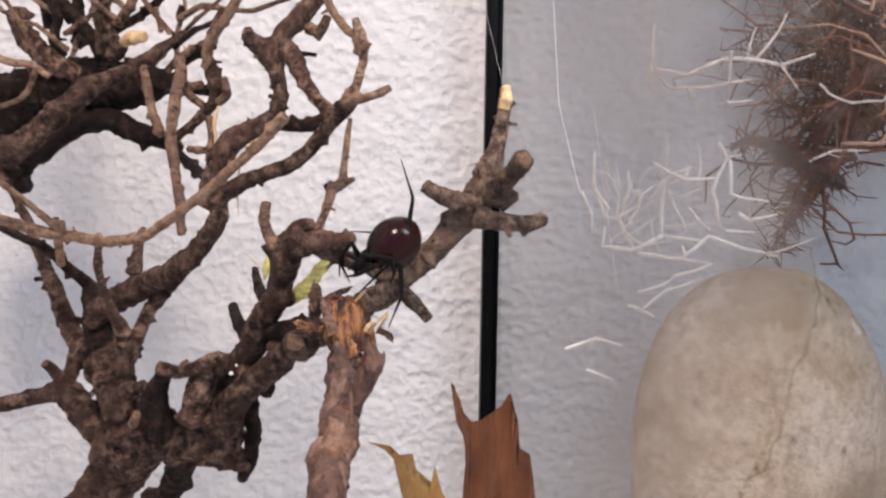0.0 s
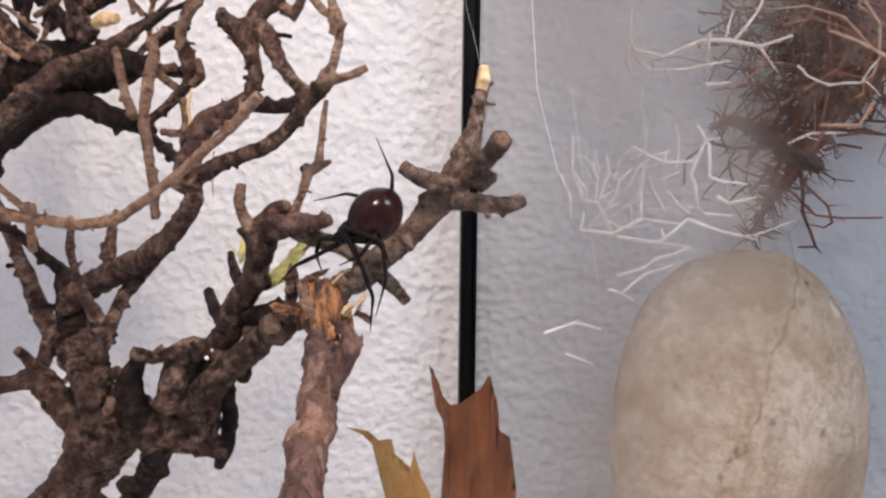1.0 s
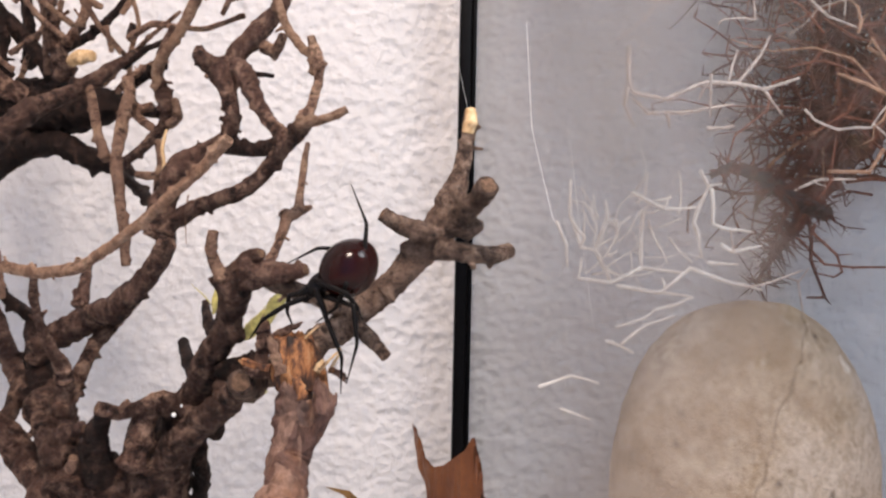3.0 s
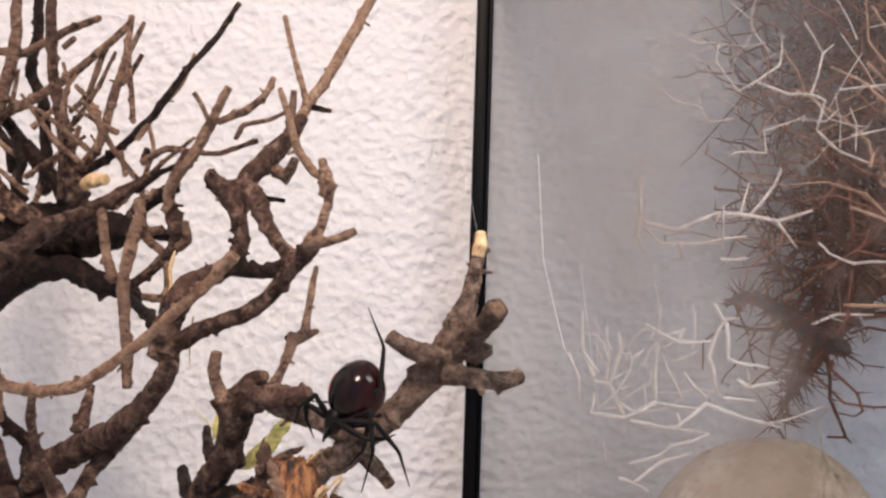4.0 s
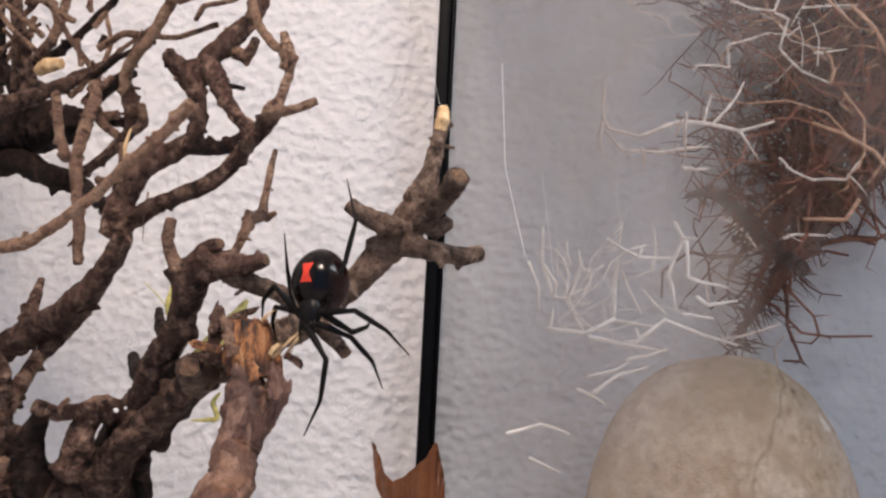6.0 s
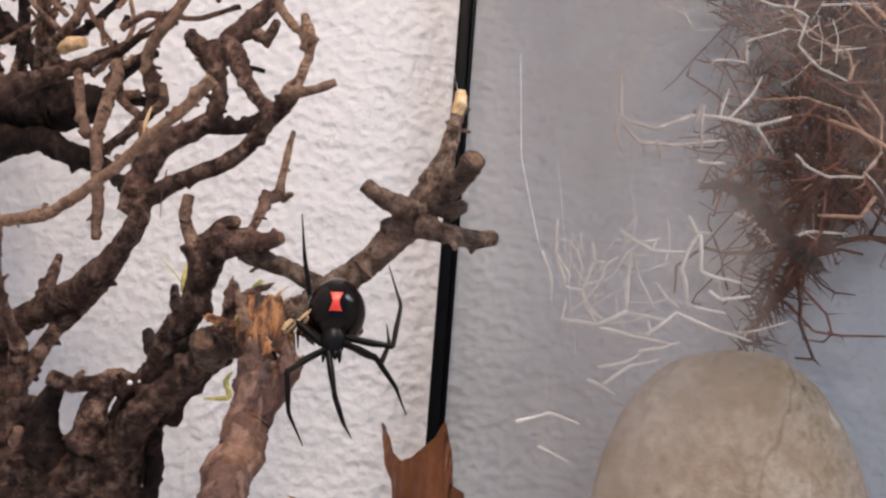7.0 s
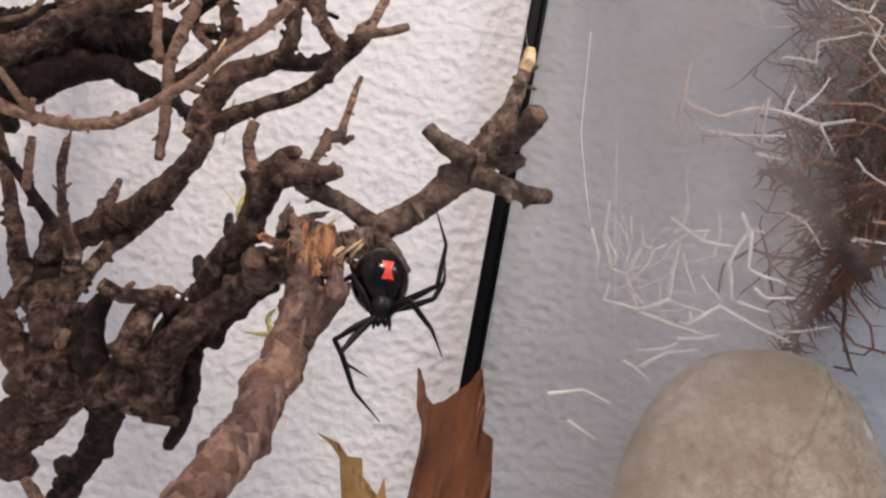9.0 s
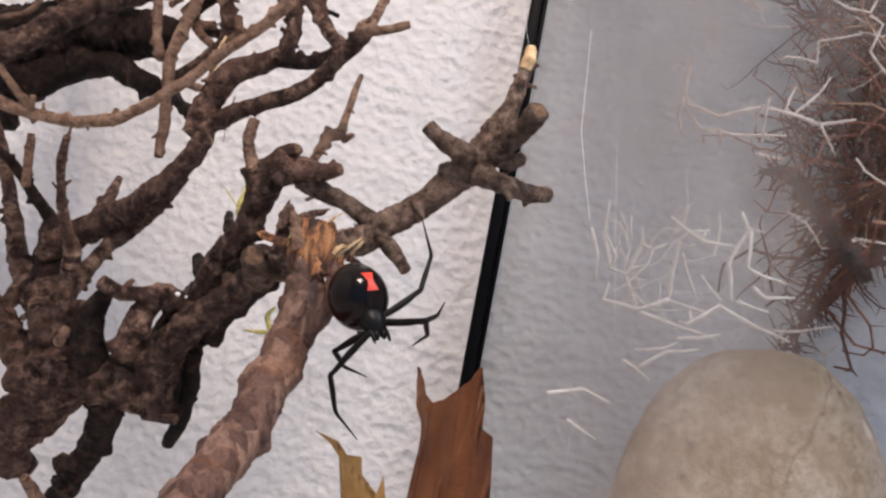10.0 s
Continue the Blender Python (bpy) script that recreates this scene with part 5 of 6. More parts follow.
for k, (material, rows, wide, curl) in enumerate((
    (TAN, [(-16.1, 183.8, 83.2), (-17.2, 184.1, 86.1), (-18.2, 184.5, 88.6)], 0.88, 0.30),
    (BARK, [(-20.8, 189.5, 86.8), (-18.0, 189.8, 88.6), (-14.4, 190.0, 90.5)], 0.67, 0.40),
    (BARK, [(-19.8, 189.0, 82.6), (-20.3, 191.0, 86.4), (-20.2, 193.0, 90.9)], 1.13, 0.25),
    (FIBRE, [(-18.0, 184.5, 84.0), (-20.5, 185.8, 84.2), (-23.1, 187.0, 84.9)], 0.56, 0.40),
    (BARK, [(-17.9, 186.0, 82.9), (-20.4, 187.5, 82.7), (-23.0, 189.0, 82.9)], 0.65, 0.40),
    (STUMP, [(-14.4, 186.5, 73.6), (-14.4, 185.0, 78.1), (-14.7, 183.5, 82.3)], 2.07, 0.30),
    (STUMP, [(-10.1, 183.8, 77.1), (-9.8, 183.9, 79.7), (-10.2, 184.0, 82.3)], 1.11, 0.30),
    (STUMP, [(-10.9, 185.0, 74.8), (-8.7, 185.5, 78.0), (-8.2, 186.0, 79.9)], 0.75, 0.30),
    (BARK, [(-9.1, 187.0, 83.7), (-7.6, 187.0, 83.1), (-6.6, 187.0, 82.1)], 0.56, 0.30),
    (FIBRE, [(-12.6, 182.2, 79.7), (-13.2, 182.9, 81.5), (-14.2, 183.5, 82.8)], 0.82, 0.30),
    (CUT, [(-10.9, 186.0, 83.1), (-9.2, 186.0, 85.0), (-7.3, 186.0, 87.1)], 0.22, 0.20),
    (CUT, [(-11.2, 185.5, 83.6), (-10.4, 185.5, 84.7), (-9.5, 185.5, 85.3)], 0.37, 0.20),
    (CUT, [(-9.2, 187.0, 83.5), (-7.9, 187.0, 85.5), (-7.2, 187.0, 86.6)], 0.23, 0.20),
    (CUT, [(-13.0, 187.0, 88.5), (-12.3, 187.0, 89.2), (-11.5, 187.0, 89.8)], 0.19, 0.20),
)):
    torn_flake(material, rows, wide, curl, 3.7 * k)


def torn_core(at, half, seed):
    """A blunt lump of torn wood, fluted along the grain, with a ragged hollow top."""
    bm = bmesh.new()
    n, m = 64, 26
    rings = []
    for j in range(m + 1):
        u = j / m
        ring = []
        for k in range(n):
            a = 2 * math.pi * k / n
            c, d = math.cos(a), math.sin(a)
            r = (abs(c) ** 3 + abs(d) ** 3) ** (-1 / 3)
            r *= 1 + 0.30 * noise.noise(Vector((c * 2.2, d * 2.2, u * 1.2 + seed))) + 0.30 * noise.noise(Vector((c * 5, d * 5, u * 0.9 + seed))) + 0.14 * noise.noise(Vector((c * 11, d * 11, u * 2.0)))
            r *= 0.80 + 0.35 * math.sin(math.pi * min(1, 0.25 + 0.62 * u))
            ragged = 1.1 * noise.noise(Vector((c * 3, d * 3, seed + 4))) + 0.5 * noise.noise(Vector((c * 8, d * 8, seed)))
            ring.append(bm.verts.new(Vector((at[0] - 1.6 * u + c * r * half[0], at[1] + 2.0 * u + d * r * half[1], at[2] + (2 * u - 1) * half[2] + ragged * u * u)) * MM - Vector(stump.location)))
        rings.append(ring)
    inner = [bm.verts.new(v.co + (Vector(at) * MM - Vector(stump.location) + Vector((-0.0016, 0.002, half[2] * MM)) - v.co) * 0.45 - Vector((0, 0, 0.0012))) for v in rings[-1]]
    rings.append(inner)
    for low, high in zip(rings, rings[1:]):
        for k in range(n):
            bm.faces.new((low[k], low[(k + 1) % n], high[(k + 1) % n], high[k]))
    bm.faces.new(inner)
    bm.faces.new(rings[0][::-1])
    part("torn_core", bm, FIBRE, stump, "torn orange-brown fibrous wood")


torn_core((-13.6, 187.6, 84.5), (3.0, 2.2, 4.2), 2.3)
torn_core((-10.6, 188.2, 83.0), (1.2, 1.4, 2.9), 7.1)


def splinter(k, seed):
    """A pale sliver of torn wood beside the broken top."""
    rnd = random.Random(seed + k)
    p = np.array((-9.7, 187.0, 83.5)) + np.array([rnd.uniform(-1.4, 1.4), rnd.uniform(-0.8, 0.5), rnd.uniform(-1.6, 0.8)])
    way = np.array((rnd.uniform(-0.3, 0.9), rnd.uniform(-0.5, 0.2), rnd.uniform(0.3, 1.0)))
    n, r = rnd.uniform(1.0, 2.4), rnd.uniform(0.06, 0.15)
    line = np.array([(*(p + way * n * q), r * (1 - 0.7 * q)) for q in (0, 0.4, 0.75, 1.0)]) * MM
    line[:, :3] -= np.array(stump.location)
    v, f, s = tube(line, 6, 0.3, k)
    mesh_object("splinter", v, f, CUT if k % 3 == 0 else FIBRE, stump)


for k in range(5):
    splinter(k, 50)

remains = thing("insect_remains", (-0.0215, 0.207, 0.088), "shrivelled yellow-green insect remains caught on the branch", "insect")


def shard(name, rows, seed):
    line = spline(np.array(rows) * MM, 0.0004)
    line[:, :3] -= np.array(remains.location)
    v, f, s = tube(line, 8, 0.35, seed)
    return mesh_object(name, v, f, YELLOW, remains)


shard("abdomen", [(-22.3, 232.0, 94.3, 0.4), (-23.6, 232.0, 91.7, 1.1), (-26.2, 232.0, 87.8, 1.45), (-29.4, 232.0, 84.6, 1.5), (-31.8, 232.0, 83.1, 0.4)], 2)
for k in range(22):
    u = (k // 2 + 0.5) / 11
    x, z = -22.8 - 8.4 * u, 93.4 - 9.6 * u
    sx = 1 if k % 2 else -1
    shard("spine", [(x + 0.5 * sx, 231.6, z + 0.4 * sx, 0.22), (x + 1.1 * sx, 231.4, z + 0.75 * sx, 0.12), (x + 1.6 * sx, 231.2, z + 1.3 * sx, 0.03)], k)
shard("leg", [(-32.1, 212.0, 95.2, 0.2), (-32.0, 212.0, 93.6, 0.6), (-32.3, 212.0, 91.7, 0.6), (-32.6, 212.0, 89.8, 0.2)], 4)
shard("leg", [(-27.5, 240.0, 76.5, 0.25), (-28.6, 240.0, 74.6, 0.45), (-27.6, 240.0, 71.8, 0.5), (-29.5, 240.0, 71.2, 0.35), (-32.5, 240.0, 71.0, 0.2)], 5)
shard("antenna", [(-36.7, 212.0, 95.1, 0.05), (-34.5, 212.0, 93.2, 0.10), (-32.9, 212.0, 91.4, 0.10)], 6)

# ---- silk ----
silk = thing("silk_threads", (0.03, 0.23, 0.1), "loose pale spider silk strands, also drawn for glints on the glass", "web")


def thread(rows, r):
    line = np.array([(*p, r) for p in rows]) * MM
    line[:, :3] -= np.array(silk.location)
    v, f, s = tube(line, 4)
    mesh_object("strand", v, f, SILK, silk)


# Strands on the pane also stand for moving glints, drawn as white threads.
for rows, r in (
    ([(12.2, 203, 126), (9, 220, 143), (4, 250, 172)], 0.02),
    ([(26, 262, 152), (27.5, 259, 128), (30, 256, 117)], 0.085),
    ([(30, 256, 117), (32, 252, 108)], 0.09),
    ([(36.4, 262, 86), (36.6, 262, 72), (37, 262, 57)], 0.06),
    ([(35.5, 258.9, 128), (38, 253, 106), (40.7, 247.5, 84.5)], 0.055),
):
    thread(rows, r)


# ---- spider ----
def spider_pose(at, head, belly):
    """Local -z points to the head and -y to the belly."""
    h = Vector(head).normalized()
    b = Vector(belly)
    b = (b - h * b.dot(h)).normalized()
    up, back = -h, -b
    side = back.cross(up)
    m = Matrix((side, back, up)).transposed().to_4x4()
    m.translation = Vector(at) * MM
    return m


def ellipsoid(half, shift, pinch=0.0, sub=4):
    bm = bmesh.new()
    bmesh.ops.create_icosphere(bm, subdivisions=sub, radius=1)
    for v in bm.verts:
        n = v.co.copy()
        k = 1 - pinch * max(0.0, n.z) ** 2
        v.co = Vector((n.x * half[0] * k, n.y * half[1] * k, n.z * half[2])) * MM + Vector(shift) * MM
    return bm


spider = thing("spider", (0, 0, 0), "glossy black redback spider with a red hourglass on its belly", "spider")
part("abdomen", ellipsoid((4.45, 4.4, 5.2), (0, 0, 0), 0.12, 5), ABDOMEN, spider, "round glossy dark red-black abdomen")
part("cephalothorax", ellipsoid((1.9, 1.5, 2.5), (0, -2.0, -5.0), 0.0), SHELL, spider)
part("spinneret", ellipsoid((0.7, 0.6, 0.7), (0, -2.6, 3.3), 0.0, 2), SHELL, spider)
for sx in (-0.55, 0.55):
    part("fang", ellipsoid((0.45, 0.5, 0.9), (sx, -2.5, -7.3), 0.3, 2), SHELL, spider)
    part("palp", ellipsoid((0.3, 0.3, 1.2), (sx * 2.2, -2.6, -7.5), 0.2, 2), SHELL, spider)


def hourglass():
    """Two broad wedges meeting at a waist, laid on the belly."""
    bm = bmesh.new()
    grid = {}
    for j in range(-8, 9):
        w = 0.5 + 0.5 * abs(j / 8) ** 1.4
        for i in range(-3, 4):
            x, z = w * i / 3 + 0.25, 1.5 * j / 8 + 0.3
            y = -4.4 * (1 - 0.12 * max(0, z / 5.2) ** 2) * math.sqrt(max(0, 1 - (x / 4.45) ** 2 - (z / 5.2) ** 2)) - 0.06
            grid[i, j] = bm.verts.new(Vector((x, y, z)) * MM)
    for j in range(-8, 8):
        for i in range(-3, 3):
            bm.faces.new((grid[i, j], grid[i + 1, j], grid[i + 1, j + 1], grid[i, j + 1]))
    return part("hourglass_mark", bm, RED, spider, "red hourglass marking")


hourglass()

LEGS = {
    "A": ((1.6, -1.8, -4.4), 7.5, 13.5, (0.5, -0.2, 0.6)),
    "B": ((-1.4, -1.8, -4.6), 10.5, 13.5, (-0.8, -0.2, 0.2)),
    "C": ((1.5, -2.2, -5.6), 7.2, 11.0, (0.6, -0.7, 0.5)),
    "D": ((-1.0, -2.4, -6.6), 8.5, 12.0, (-0.9, -0.3, 0.1)),
    "E": ((1.6, -2.0, -5.2), 6.5, 6.5, (0.9, -0.4, -0.4)),
    "F": ((-0.6, -2.4, -6.4), 7.5, 10.0, (-0.6, -0.6, 0.1)),
    "G": ((-1.6, -2.1, -5.8), 6.0, 8.5, (-0.2, -0.6, 0.8)),
    "H": ((-1.6, -2.0, -5.2), 5.5, 6.5, (-0.2, -0.5, 0.9)),
}
KNEES = {
    "B": [(3.7, 0.4, 0.8, 0.6), (4.2, -0.3, 1.0, 0.2)],
    "A": [(5.7, 1.0, -0.2, 0.2), (6.8, 0.9, -0.3, -0.5)],
    "E": [(5.7, 0.9, -0.4, -0.4), (6.8, 0.7, -0.4, -0.8)],
    "C": [(3.7, 1.0, -0.3, 0.5), (4.2, 0.6, -0.7, 0.5), (6.8, 0.3, -0.9, 0.3)],
    "D": [(3.7, 0.8, -0.5, 0.4), (5.7, 0.6, -0.5, 0.3), (6.8, -0.3, -0.9, 0.1), (7.2, -0.7, -0.6, 0.1)],
    "F": [(5.7, 0.6, -0.5, 0.3), (6.8, 0.4, -0.8, 0.2), (7.2, -0.6, -0.6, 0.1)],
}
LEG_PARTS = {}
for key, (coxa, a, b, bend) in LEGS.items():
    line = spline([(0, 0, 0, 0.45), (0.15, 0, a * 0.5, 0.55), (0, 0, a * 0.86, 0.4), (0, 0, a, 0.42)], 0.5) * MM
    v, f, s = tube(line, 8)
    thigh = mesh_object("leg", v, f, LEG, spider)
    line = spline([(0, 0, 0, 0.40), (0.05 * b, 0, b * 0.22, 0.42), (0.11 * b, 0, b * 0.48, 0.31), (0.075 * b, 0, b * 0.66, 0.21), (0, 0, b, 0.08)], 0.4, 0.6) * MM
    v, f, s = tube(line, 8)
    shank = mesh_object("shank", v, f, LEG, thigh)
    LEG_PARTS[key] = thigh, shank

BODY = [
    (0, (-6.57, 189.00, 98.24), (-0.62, -0.25, -0.70), (-0.60, 0.55, 0.40)),
    (0.5, (-6.84, 189.00, 100.26), (-0.63, -0.24, -0.70), (-0.60, 0.55, 0.40)),
    (1, (-5.91, 189.00, 99.94), (-0.63, -0.24, -0.70), (-0.60, 0.55, 0.40)),
    (1.5, (-6.64, 189.00, 99.93), (-0.64, -0.23, -0.70), (-0.60, 0.55, 0.40)),
    (2.2, (-6.48, 189.00, 99.60), (-0.64, -0.22, -0.70), (-0.60, 0.55, 0.40)),
    (3.3, (-6.44, 189.00, 99.54), (-0.66, -0.21, -0.70), (-0.60, 0.55, 0.40)),
    (3.5, (-6.87, 189.00, 99.21), (-0.66, -0.20, -0.70), (-0.60, 0.55, 0.40)),
    (3.7, (-6.89, 189.00, 99.61), (-0.66, -0.20, -0.70), (-0.60, 0.55, 0.40)),
    (3.8, (-6.91, 189.00, 99.22), (-0.51, -0.20, -0.80), (-0.70, 0.33, 0.25)),
    (3.9, (-5.44, 189.00, 99.15), (-0.35, -0.20, -0.90), (-0.80, 0.10, 0.10)),
    (4, (-5.89, 189.00, 99.23), (-0.25, -0.20, -0.95), (-0.80, -0.13, 0.05)),
    (4.1, (-4.98, 189.00, 98.59), (-0.15, -0.20, -1.00), (-0.80, -0.35, 0.00)),
    (4.2, (-5.67, 189.00, 98.92), (-0.02, -0.20, -1.00), (-0.77, -0.48, 0.00)),
    (4.3, (-5.41, 189.00, 97.75), (0.10, -0.20, -1.00), (-0.75, -0.60, 0.00)),
    (4.5, (-5.49, 189.00, 96.52), (0.10, -0.20, -1.00), (-0.60, -0.72, 0.00)),
    (4.7, (-5.37, 189.00, 95.24), (0.10, -0.20, -1.00), (-0.45, -0.85, 0.00)),
    (4.9, (-3.48, 189.00, 95.14), (0.08, -0.20, -1.00), (-0.45, -0.85, 0.00)),
    (5.2, (-5.21, 189.00, 97.23), (0.06, -0.20, -1.00), (-0.45, -0.85, 0.00)),
    (5.5, (-4.70, 189.00, 95.82), (0.04, -0.20, -1.00), (-0.45, -0.85, 0.00)),
    (5.7, (-4.95, 189.00, 95.99), (0.02, -0.20, -1.00), (-0.45, -0.85, 0.00)),
    (6.8, (-3.81, 189.00, 87.90), (0.02, -0.25, -1.00), (-0.22, -0.95, 0.00)),
    (7, (-3.82, 189.00, 87.10), (0.04, -0.25, -1.00), (0.00, -0.97, 0.00)),
    (7.2, (-2.84, 189.00, 86.63), (0.05, -0.25, -1.00), (0.22, -1.00, 0.00)),
    (7.5, (-3.74, 189.00, 84.11), (0.06, -0.25, -1.00), (0.23, -1.00, 0.00)),
    (7.8, (-3.29, 189.00, 83.72), (0.07, -0.25, -1.00), (0.23, -1.00, 0.00)),
    (8.2, (-3.59, 189.00, 84.79), (0.09, -0.25, -1.00), (0.24, -1.00, 0.00)),
    (8.5, (-3.92, 189.00, 85.07), (0.10, -0.25, -1.00), (0.25, -1.00, 0.00)),
    (8.8, (-3.23, 189.00, 84.55), (0.14, -0.25, -1.00), (0.27, -1.00, 0.00)),
    (9, (-3.84, 189.00, 81.60), (0.17, -0.25, -1.00), (0.29, -1.00, 0.00)),
    (9.2, (-4.68, 189.00, 81.27), (0.20, -0.25, -1.00), (0.30, -1.00, 0.00)),
    (9.6, (-4.29, 189.00, 80.05), (0.30, -0.25, -1.00), (0.40, -0.95, 0.00)),
    (10, (-5.91, 182.00, 77.81), (0.50, -0.25, -0.85), (0.50, -0.85, 0.20)),
]
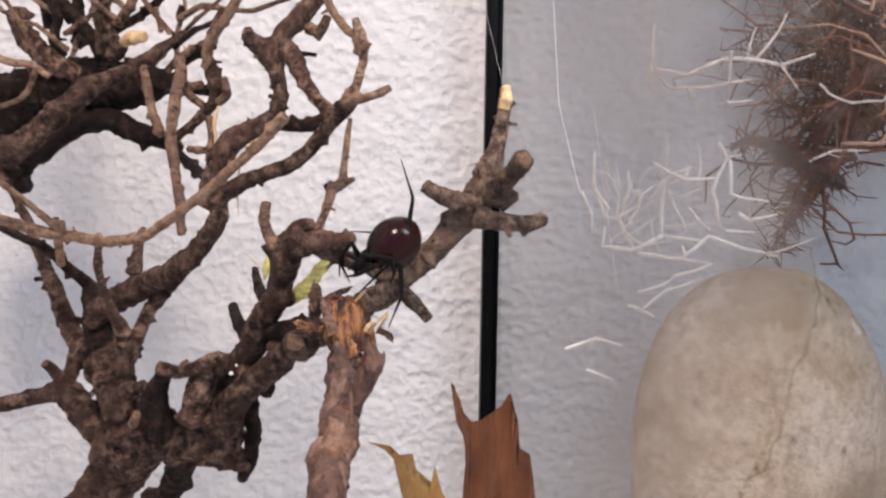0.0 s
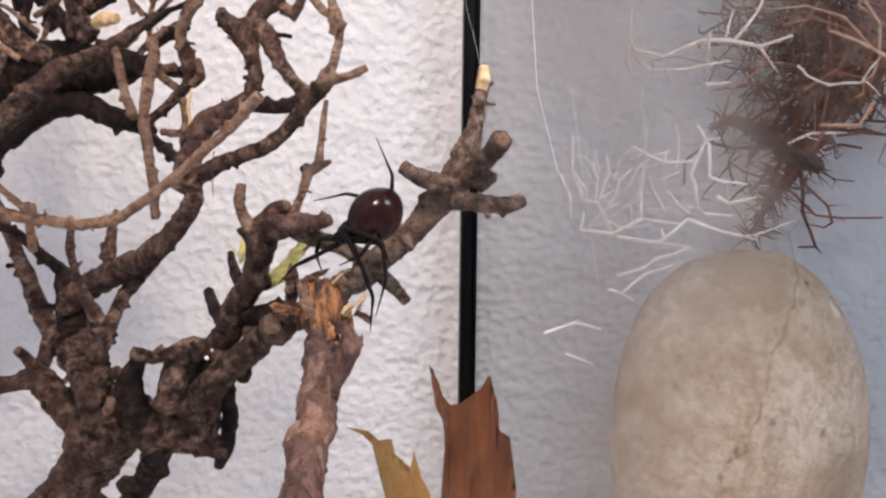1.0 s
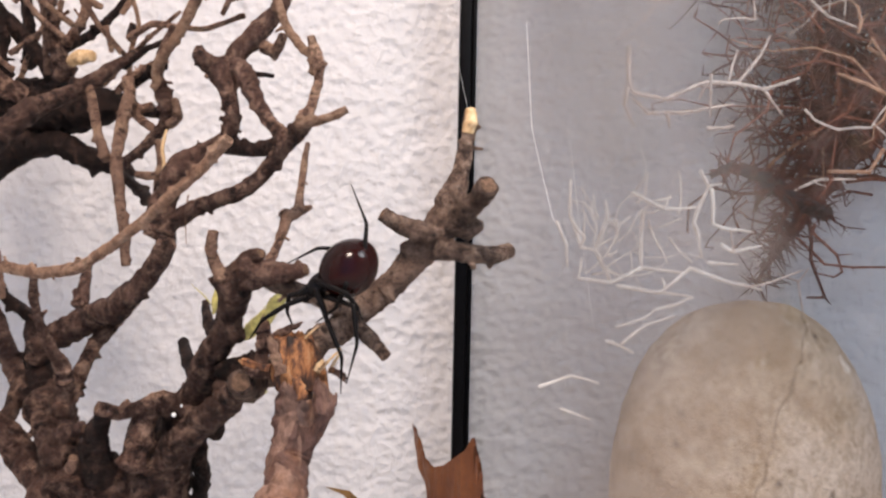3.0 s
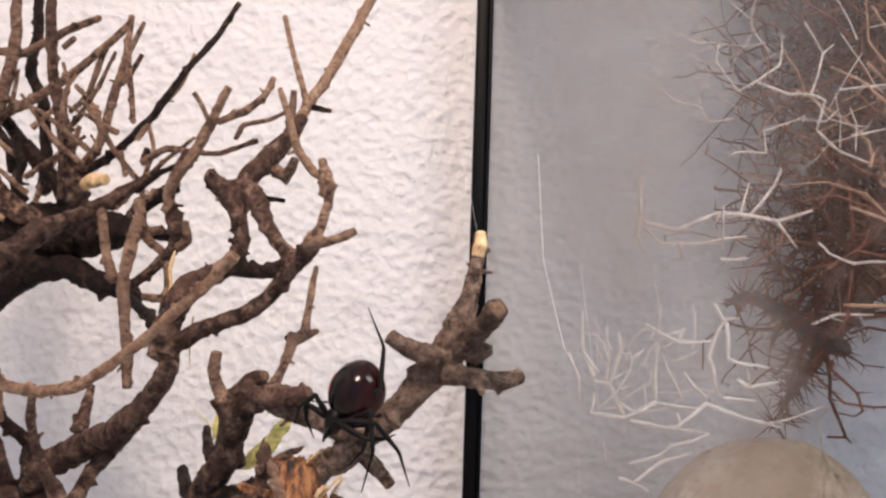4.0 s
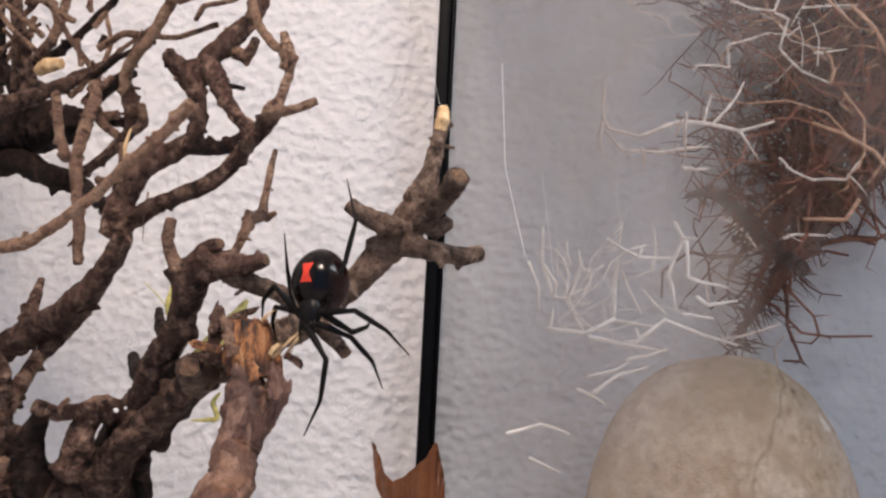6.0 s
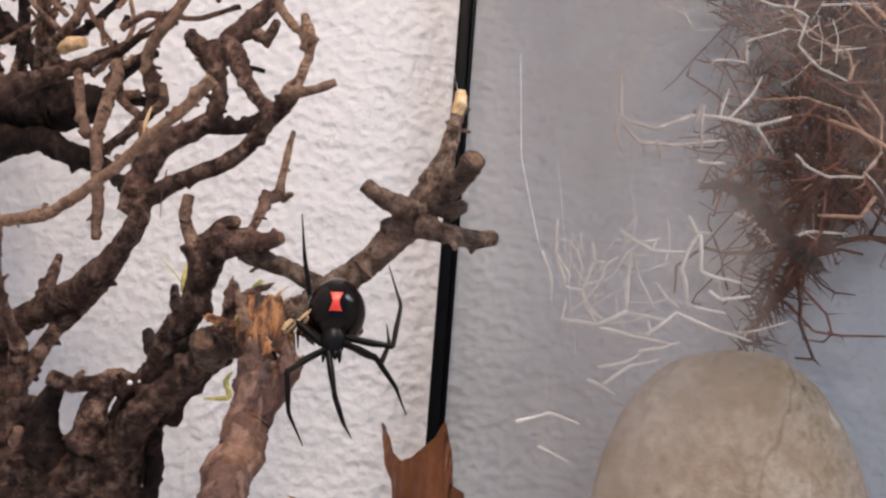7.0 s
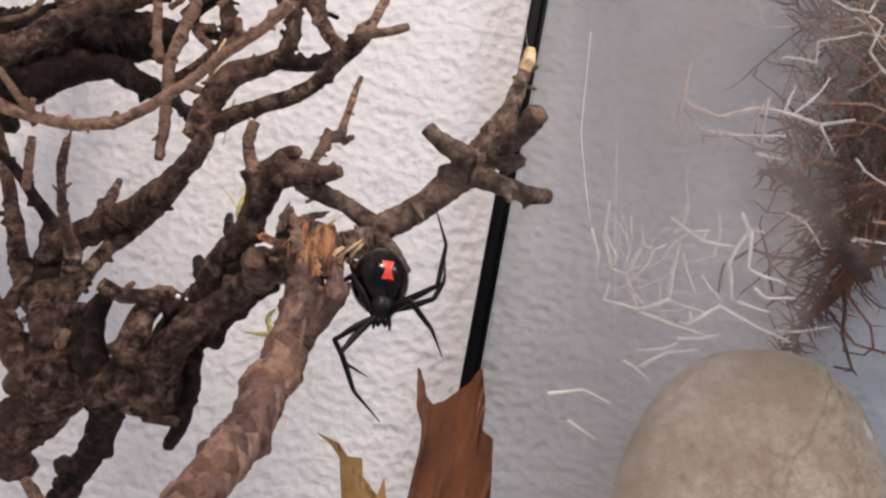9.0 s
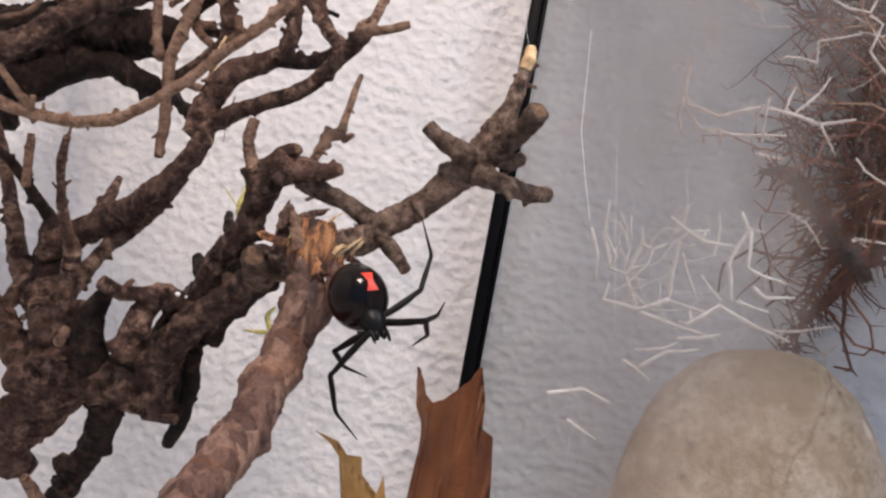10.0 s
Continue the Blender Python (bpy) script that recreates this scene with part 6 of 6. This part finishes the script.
FEET = dict(zip("ABCDEFGH", (
    [(0, -5.7, 190.0, 112.6), (0.5, -5.4, 190.0, 113.3), (1, -5.9, 190.0, 112.8), (1.5, -6.1, 190.0, 113.2), (2.2, -5.9, 190.0, 112.3), (3.3, -6.4, 190.0, 113.4), (3.5, -6.5, 190.0, 113.4), (3.7, -6.3, 190.0, 112.9), (3.8, -6.8, 190.0, 112.6), (3.9, -5.3, 190.0, 112.4), (4, -4.8, 190.0, 112.4), (4.2, -4.7, 190.0, 112.4), (4.5, -4.2, 190.0, 112.8), (4.9, -3.3, 190.0, 112.7), (5.5, -3.8, 190.0, 113.4), (5.7, -4.1, 190.0, 113.5), (6.8, 3.5, 190.0, 95.1), (7.2, 3.5, 190.0, 94.5), (7.5, 2.8, 190.0, 93.4), (8.2, 2.7, 190.0, 94.3), (8.8, 3.2, 190.0, 93.4), (9, 2.2, 190.0, 94.9), (9.6, 2.0, 190.0, 92.8), (10, 0.7, 190.0, 92.0)],
    [(0, -14.2, 190.0, 100.2), (0.5, -15.1, 190.0, 104.0), (1, -16.4, 190.0, 102.2), (1.5, -16.9, 190.0, 101.6), (2.2, -17.1, 190.0, 101.3), (3.3, -16.3, 190.0, 100.0), (3.7, -16.4, 190.0, 99.1), (3.9, -13.5, 190.0, 96.9), (4.2, -14.1, 190.0, 99.2), (4.5, -13.9, 190.0, 99.6), (4.7, -13.5, 190.0, 100.8), (4.9, -10.9, 190.0, 101.3), (5.2, -10.9, 190.0, 103.8), (5.5, -10.8, 190.0, 102.2), (5.7, -10.9, 190.0, 102.3), (6.8, -10.5, 190.0, 101.6), (7.2, -10.4, 190.0, 101.9), (7.5, -10.3, 190.0, 102.1), (8.2, -10.8, 190.0, 99.0), (8.8, -11.2, 190.0, 90.4), (9.2, -11.3, 190.0, 85.4), (10, -11.7, 190.0, 84.1)],
    [(0, -7.2, 186.0, 84.3), (0.5, -6.5, 186.0, 81.2), (1, -6.5, 186.0, 80.6), (1.5, -7.3, 186.0, 80.2), (2.2, -7.4, 186.0, 80.0), (3.3, -7.0, 186.0, 79.6), (3.5, -7.4, 186.0, 79.6), (3.7, -6.3, 186.0, 80.7), (3.9, 1.5, 186.0, 86.3), (4, 2.8, 186.0, 85.6), (4.1, 2.4, 186.0, 84.8), (4.2, 9.5, 186.0, 92.5), (4.3, 8.6, 186.0, 89.4), (4.5, 6.7, 186.0, 81.5), (4.7, 9.6, 186.0, 80.0), (4.9, 10.2, 186.0, 84.2), (5.2, 9.6, 186.0, 86.7), (5.5, 9.9, 186.0, 84.9), (5.7, 9.7, 186.0, 85.1), (6.8, 6.6, 186.0, 78.9), (7, 8.0, 186.0, 72.6), (7.2, 7.8, 186.0, 71.5), (7.5, 7.5, 186.0, 71.5), (7.8, 6.9, 186.0, 72.3), (8.2, 5.2, 186.0, 72.3), (8.5, 6.3, 186.0, 72.6), (8.8, 7.6, 186.0, 72.0), (9, 7.7, 186.0, 71.9), (9.6, 7.4, 186.0, 70.7), (10, 3.1, 186.0, 72.4)],
    [(0, -12.7, 184.0, 89.6), (0.5, -7.1, 184.0, 83.9), (1, -5.5, 184.0, 83.5), (1.5, -5.9, 184.0, 81.9), (2.2, -6.2, 184.0, 81.8), (3.3, -5.9, 184.0, 82.1), (3.5, -5.9, 184.0, 82.1), (3.7, -5.1, 184.0, 80.3), (3.9, 0.4, 184.0, 85.5), (4, -4.2, 184.0, 84.7), (4.2, 1.8, 184.0, 83.9), (4.5, -5.1, 184.0, 78.0), (4.7, -2.1, 184.0, 75.3), (4.9, -1.1, 184.0, 74.0), (5.2, -4.2, 184.0, 75.9), (5.5, -4.3, 184.0, 72.9), (5.7, -4.6, 184.0, 73.4), (6.8, -8.8, 184.0, 65.6), (7, -6.5, 184.0, 67.1), (7.2, -5.3, 184.0, 66.8), (7.5, -0.1, 184.0, 60.9), (7.8, 0.3, 184.0, 60.9), (8.2, 0.2, 184.0, 61.2), (8.5, 0.0, 184.0, 61.1), (8.8, 1.4, 184.0, 61.7), (9, 0.5, 184.0, 60.9), (9.2, -0.0, 184.0, 61.2), (9.6, -1.0, 184.0, 61.9), (10, -2.1, 184.0, 57.5)],
    [(0, -7.2, 188.0, 91.3), (1, -3.4, 188.0, 91.6), (2.2, -3.6, 188.0, 90.6), (3.5, -3.6, 188.0, 92.8), (3.7, -3.4, 188.0, 92.6), (4, 0.3, 188.0, 93.1), (4.3, 3.0, 188.0, 89.5), (4.7, 2.1, 188.0, 86.1), (4.9, 3.9, 188.0, 89.9), (5.2, 4.2, 188.0, 92.3), (5.5, 4.0, 188.0, 90.6), (5.7, 3.7, 188.0, 90.8), (6.8, 3.2, 188.0, 85.1), (7, 4.0, 188.0, 85.7), (7.2, 4.7, 188.0, 87.7), (7.5, 5.0, 188.0, 89.7), (8.2, 3.8, 188.0, 89.3), (8.8, 5.3, 188.0, 85.5), (9, 5.5, 188.0, 86.3), (9.2, 5.5, 188.0, 82.1), (9.6, 6.2, 188.0, 78.9), (10, 6.6, 188.0, 79.8)],
    [(0, -15.1, 190.0, 92.4), (1, -12.1, 190.0, 91.3), (2.2, -12.3, 190.0, 90.4), (3.7, -10.5, 190.0, 91.4), (4.2, -5.2, 190.0, 85.0), (4.5, -3.3, 190.0, 81.2), (4.9, 1.6, 190.0, 80.5), (5.5, 3.3, 190.0, 84.4), (6.8, 5.7, 190.0, 70.1), (7, 0.0, 190.0, 68.4), (7.2, -3.6, 190.0, 73.5), (7.5, -0.0, 190.0, 70.7), (8.2, -0.8, 190.0, 71.1), (8.8, -2.2, 190.0, 69.5), (9, -2.9, 190.0, 66.9), (9.6, -3.6, 190.0, 63.9), (10, -2.9, 190.0, 66.6)],
    [(0, -16.2, 192.0, 92.2), (0.5, -22.2, 192.0, 88.4), (1, -22.9, 192.0, 87.7), (1.5, -23.7, 192.0, 87.7), (2.2, -23.8, 192.0, 87.5), (3.3, -22.1, 192.0, 87.7), (3.5, -22.1, 192.0, 87.7), (3.7, -22.2, 192.0, 88.4), (3.9, -17.2, 192.0, 93.2), (4.2, -12.9, 192.0, 95.3), (4.5, -11.0, 192.0, 90.6), (4.9, -12.5, 192.0, 89.2), (5.5, -13.6, 192.0, 90.0), (5.7, -13.8, 192.0, 90.1), (6.8, -10.9, 192.0, 80.1), (7, -9.3, 192.0, 79.2), (7.5, -9.2, 192.0, 79.2), (8.2, -9.4, 192.0, 78.9), (9, -10.4, 192.0, 77.7), (9.6, -10.8, 192.0, 76.7), (10, -12.4, 192.0, 76.1)],
    [(0, -14.5, 194.0, 91.1), (1, -15.4, 194.0, 90.0), (2.2, -15.8, 194.0, 89.1), (3.7, -15.4, 194.0, 89.7), (4.2, -11.2, 194.0, 93.1), (4.9, -10.5, 194.0, 87.5), (5.5, -11.8, 194.0, 87.2), (6.8, -10.0, 194.0, 81.5), (7.5, -8.7, 194.0, 80.5), (8.2, -9.2, 194.0, 80.5), (9, -10.2, 194.0, 78.8), (10, -12.1, 194.0, 77.2)],
)))


def aim(way, hint):
    """A turn whose z axis runs along way, and whose x axis leans to hint."""
    z = Vector(way).normalized()
    x = Vector(hint)
    x = (x - z * x.dot(z)).normalized()
    return Matrix((x, z.cross(x), z)).transposed().to_4x4()


def motions():
    places = [(t, spider_pose(at, head, belly)) for t, at, head, belly in BODY]
    walk(spider, places)
    for key, (coxa, a, b, bend) in LEGS.items():
        thigh, shank = LEG_PARTS[key]
        rows = np.array(FEET[key])
        first, second = [], []
        for t, m in places:
            foot = Vector([np.interp(t, rows[:, 0], rows[:, k]) for k in (1, 2, 3)]) * MM
            hip = m @ (Vector(coxa) * MM)
            far = foot - hip
            d = min(max(far.length, abs(a - b) * MM * 1.05), (a + b) * MM * 0.995)
            way = far.normalized()
            la, lb = a * MM, b * MM
            along = (la * la - lb * lb + d * d) / (2 * d)
            high = math.sqrt(max(0.0, la * la - along * along))
            turns = np.array(KNEES.get(key, [(0, *bend)]))
            hint = Vector([np.interp(t, turns[:, 0], turns[:, k]) for k in (1, 2, 3)])
            hint = (hint - way * hint.dot(way)).normalized()
            knee = hip + way * along + hint * high
            end = hip + way * d
            m1 = aim(knee - hip, hint)
            m1.translation = hip
            m2 = aim(end - knee, hint)
            m2.translation = knee
            local = m.inverted() @ m1
            first.append((t, local))
            second.append((t, m1.inverted() @ m2))
        walk(thigh, first)
        walk(shank, second)


motions()
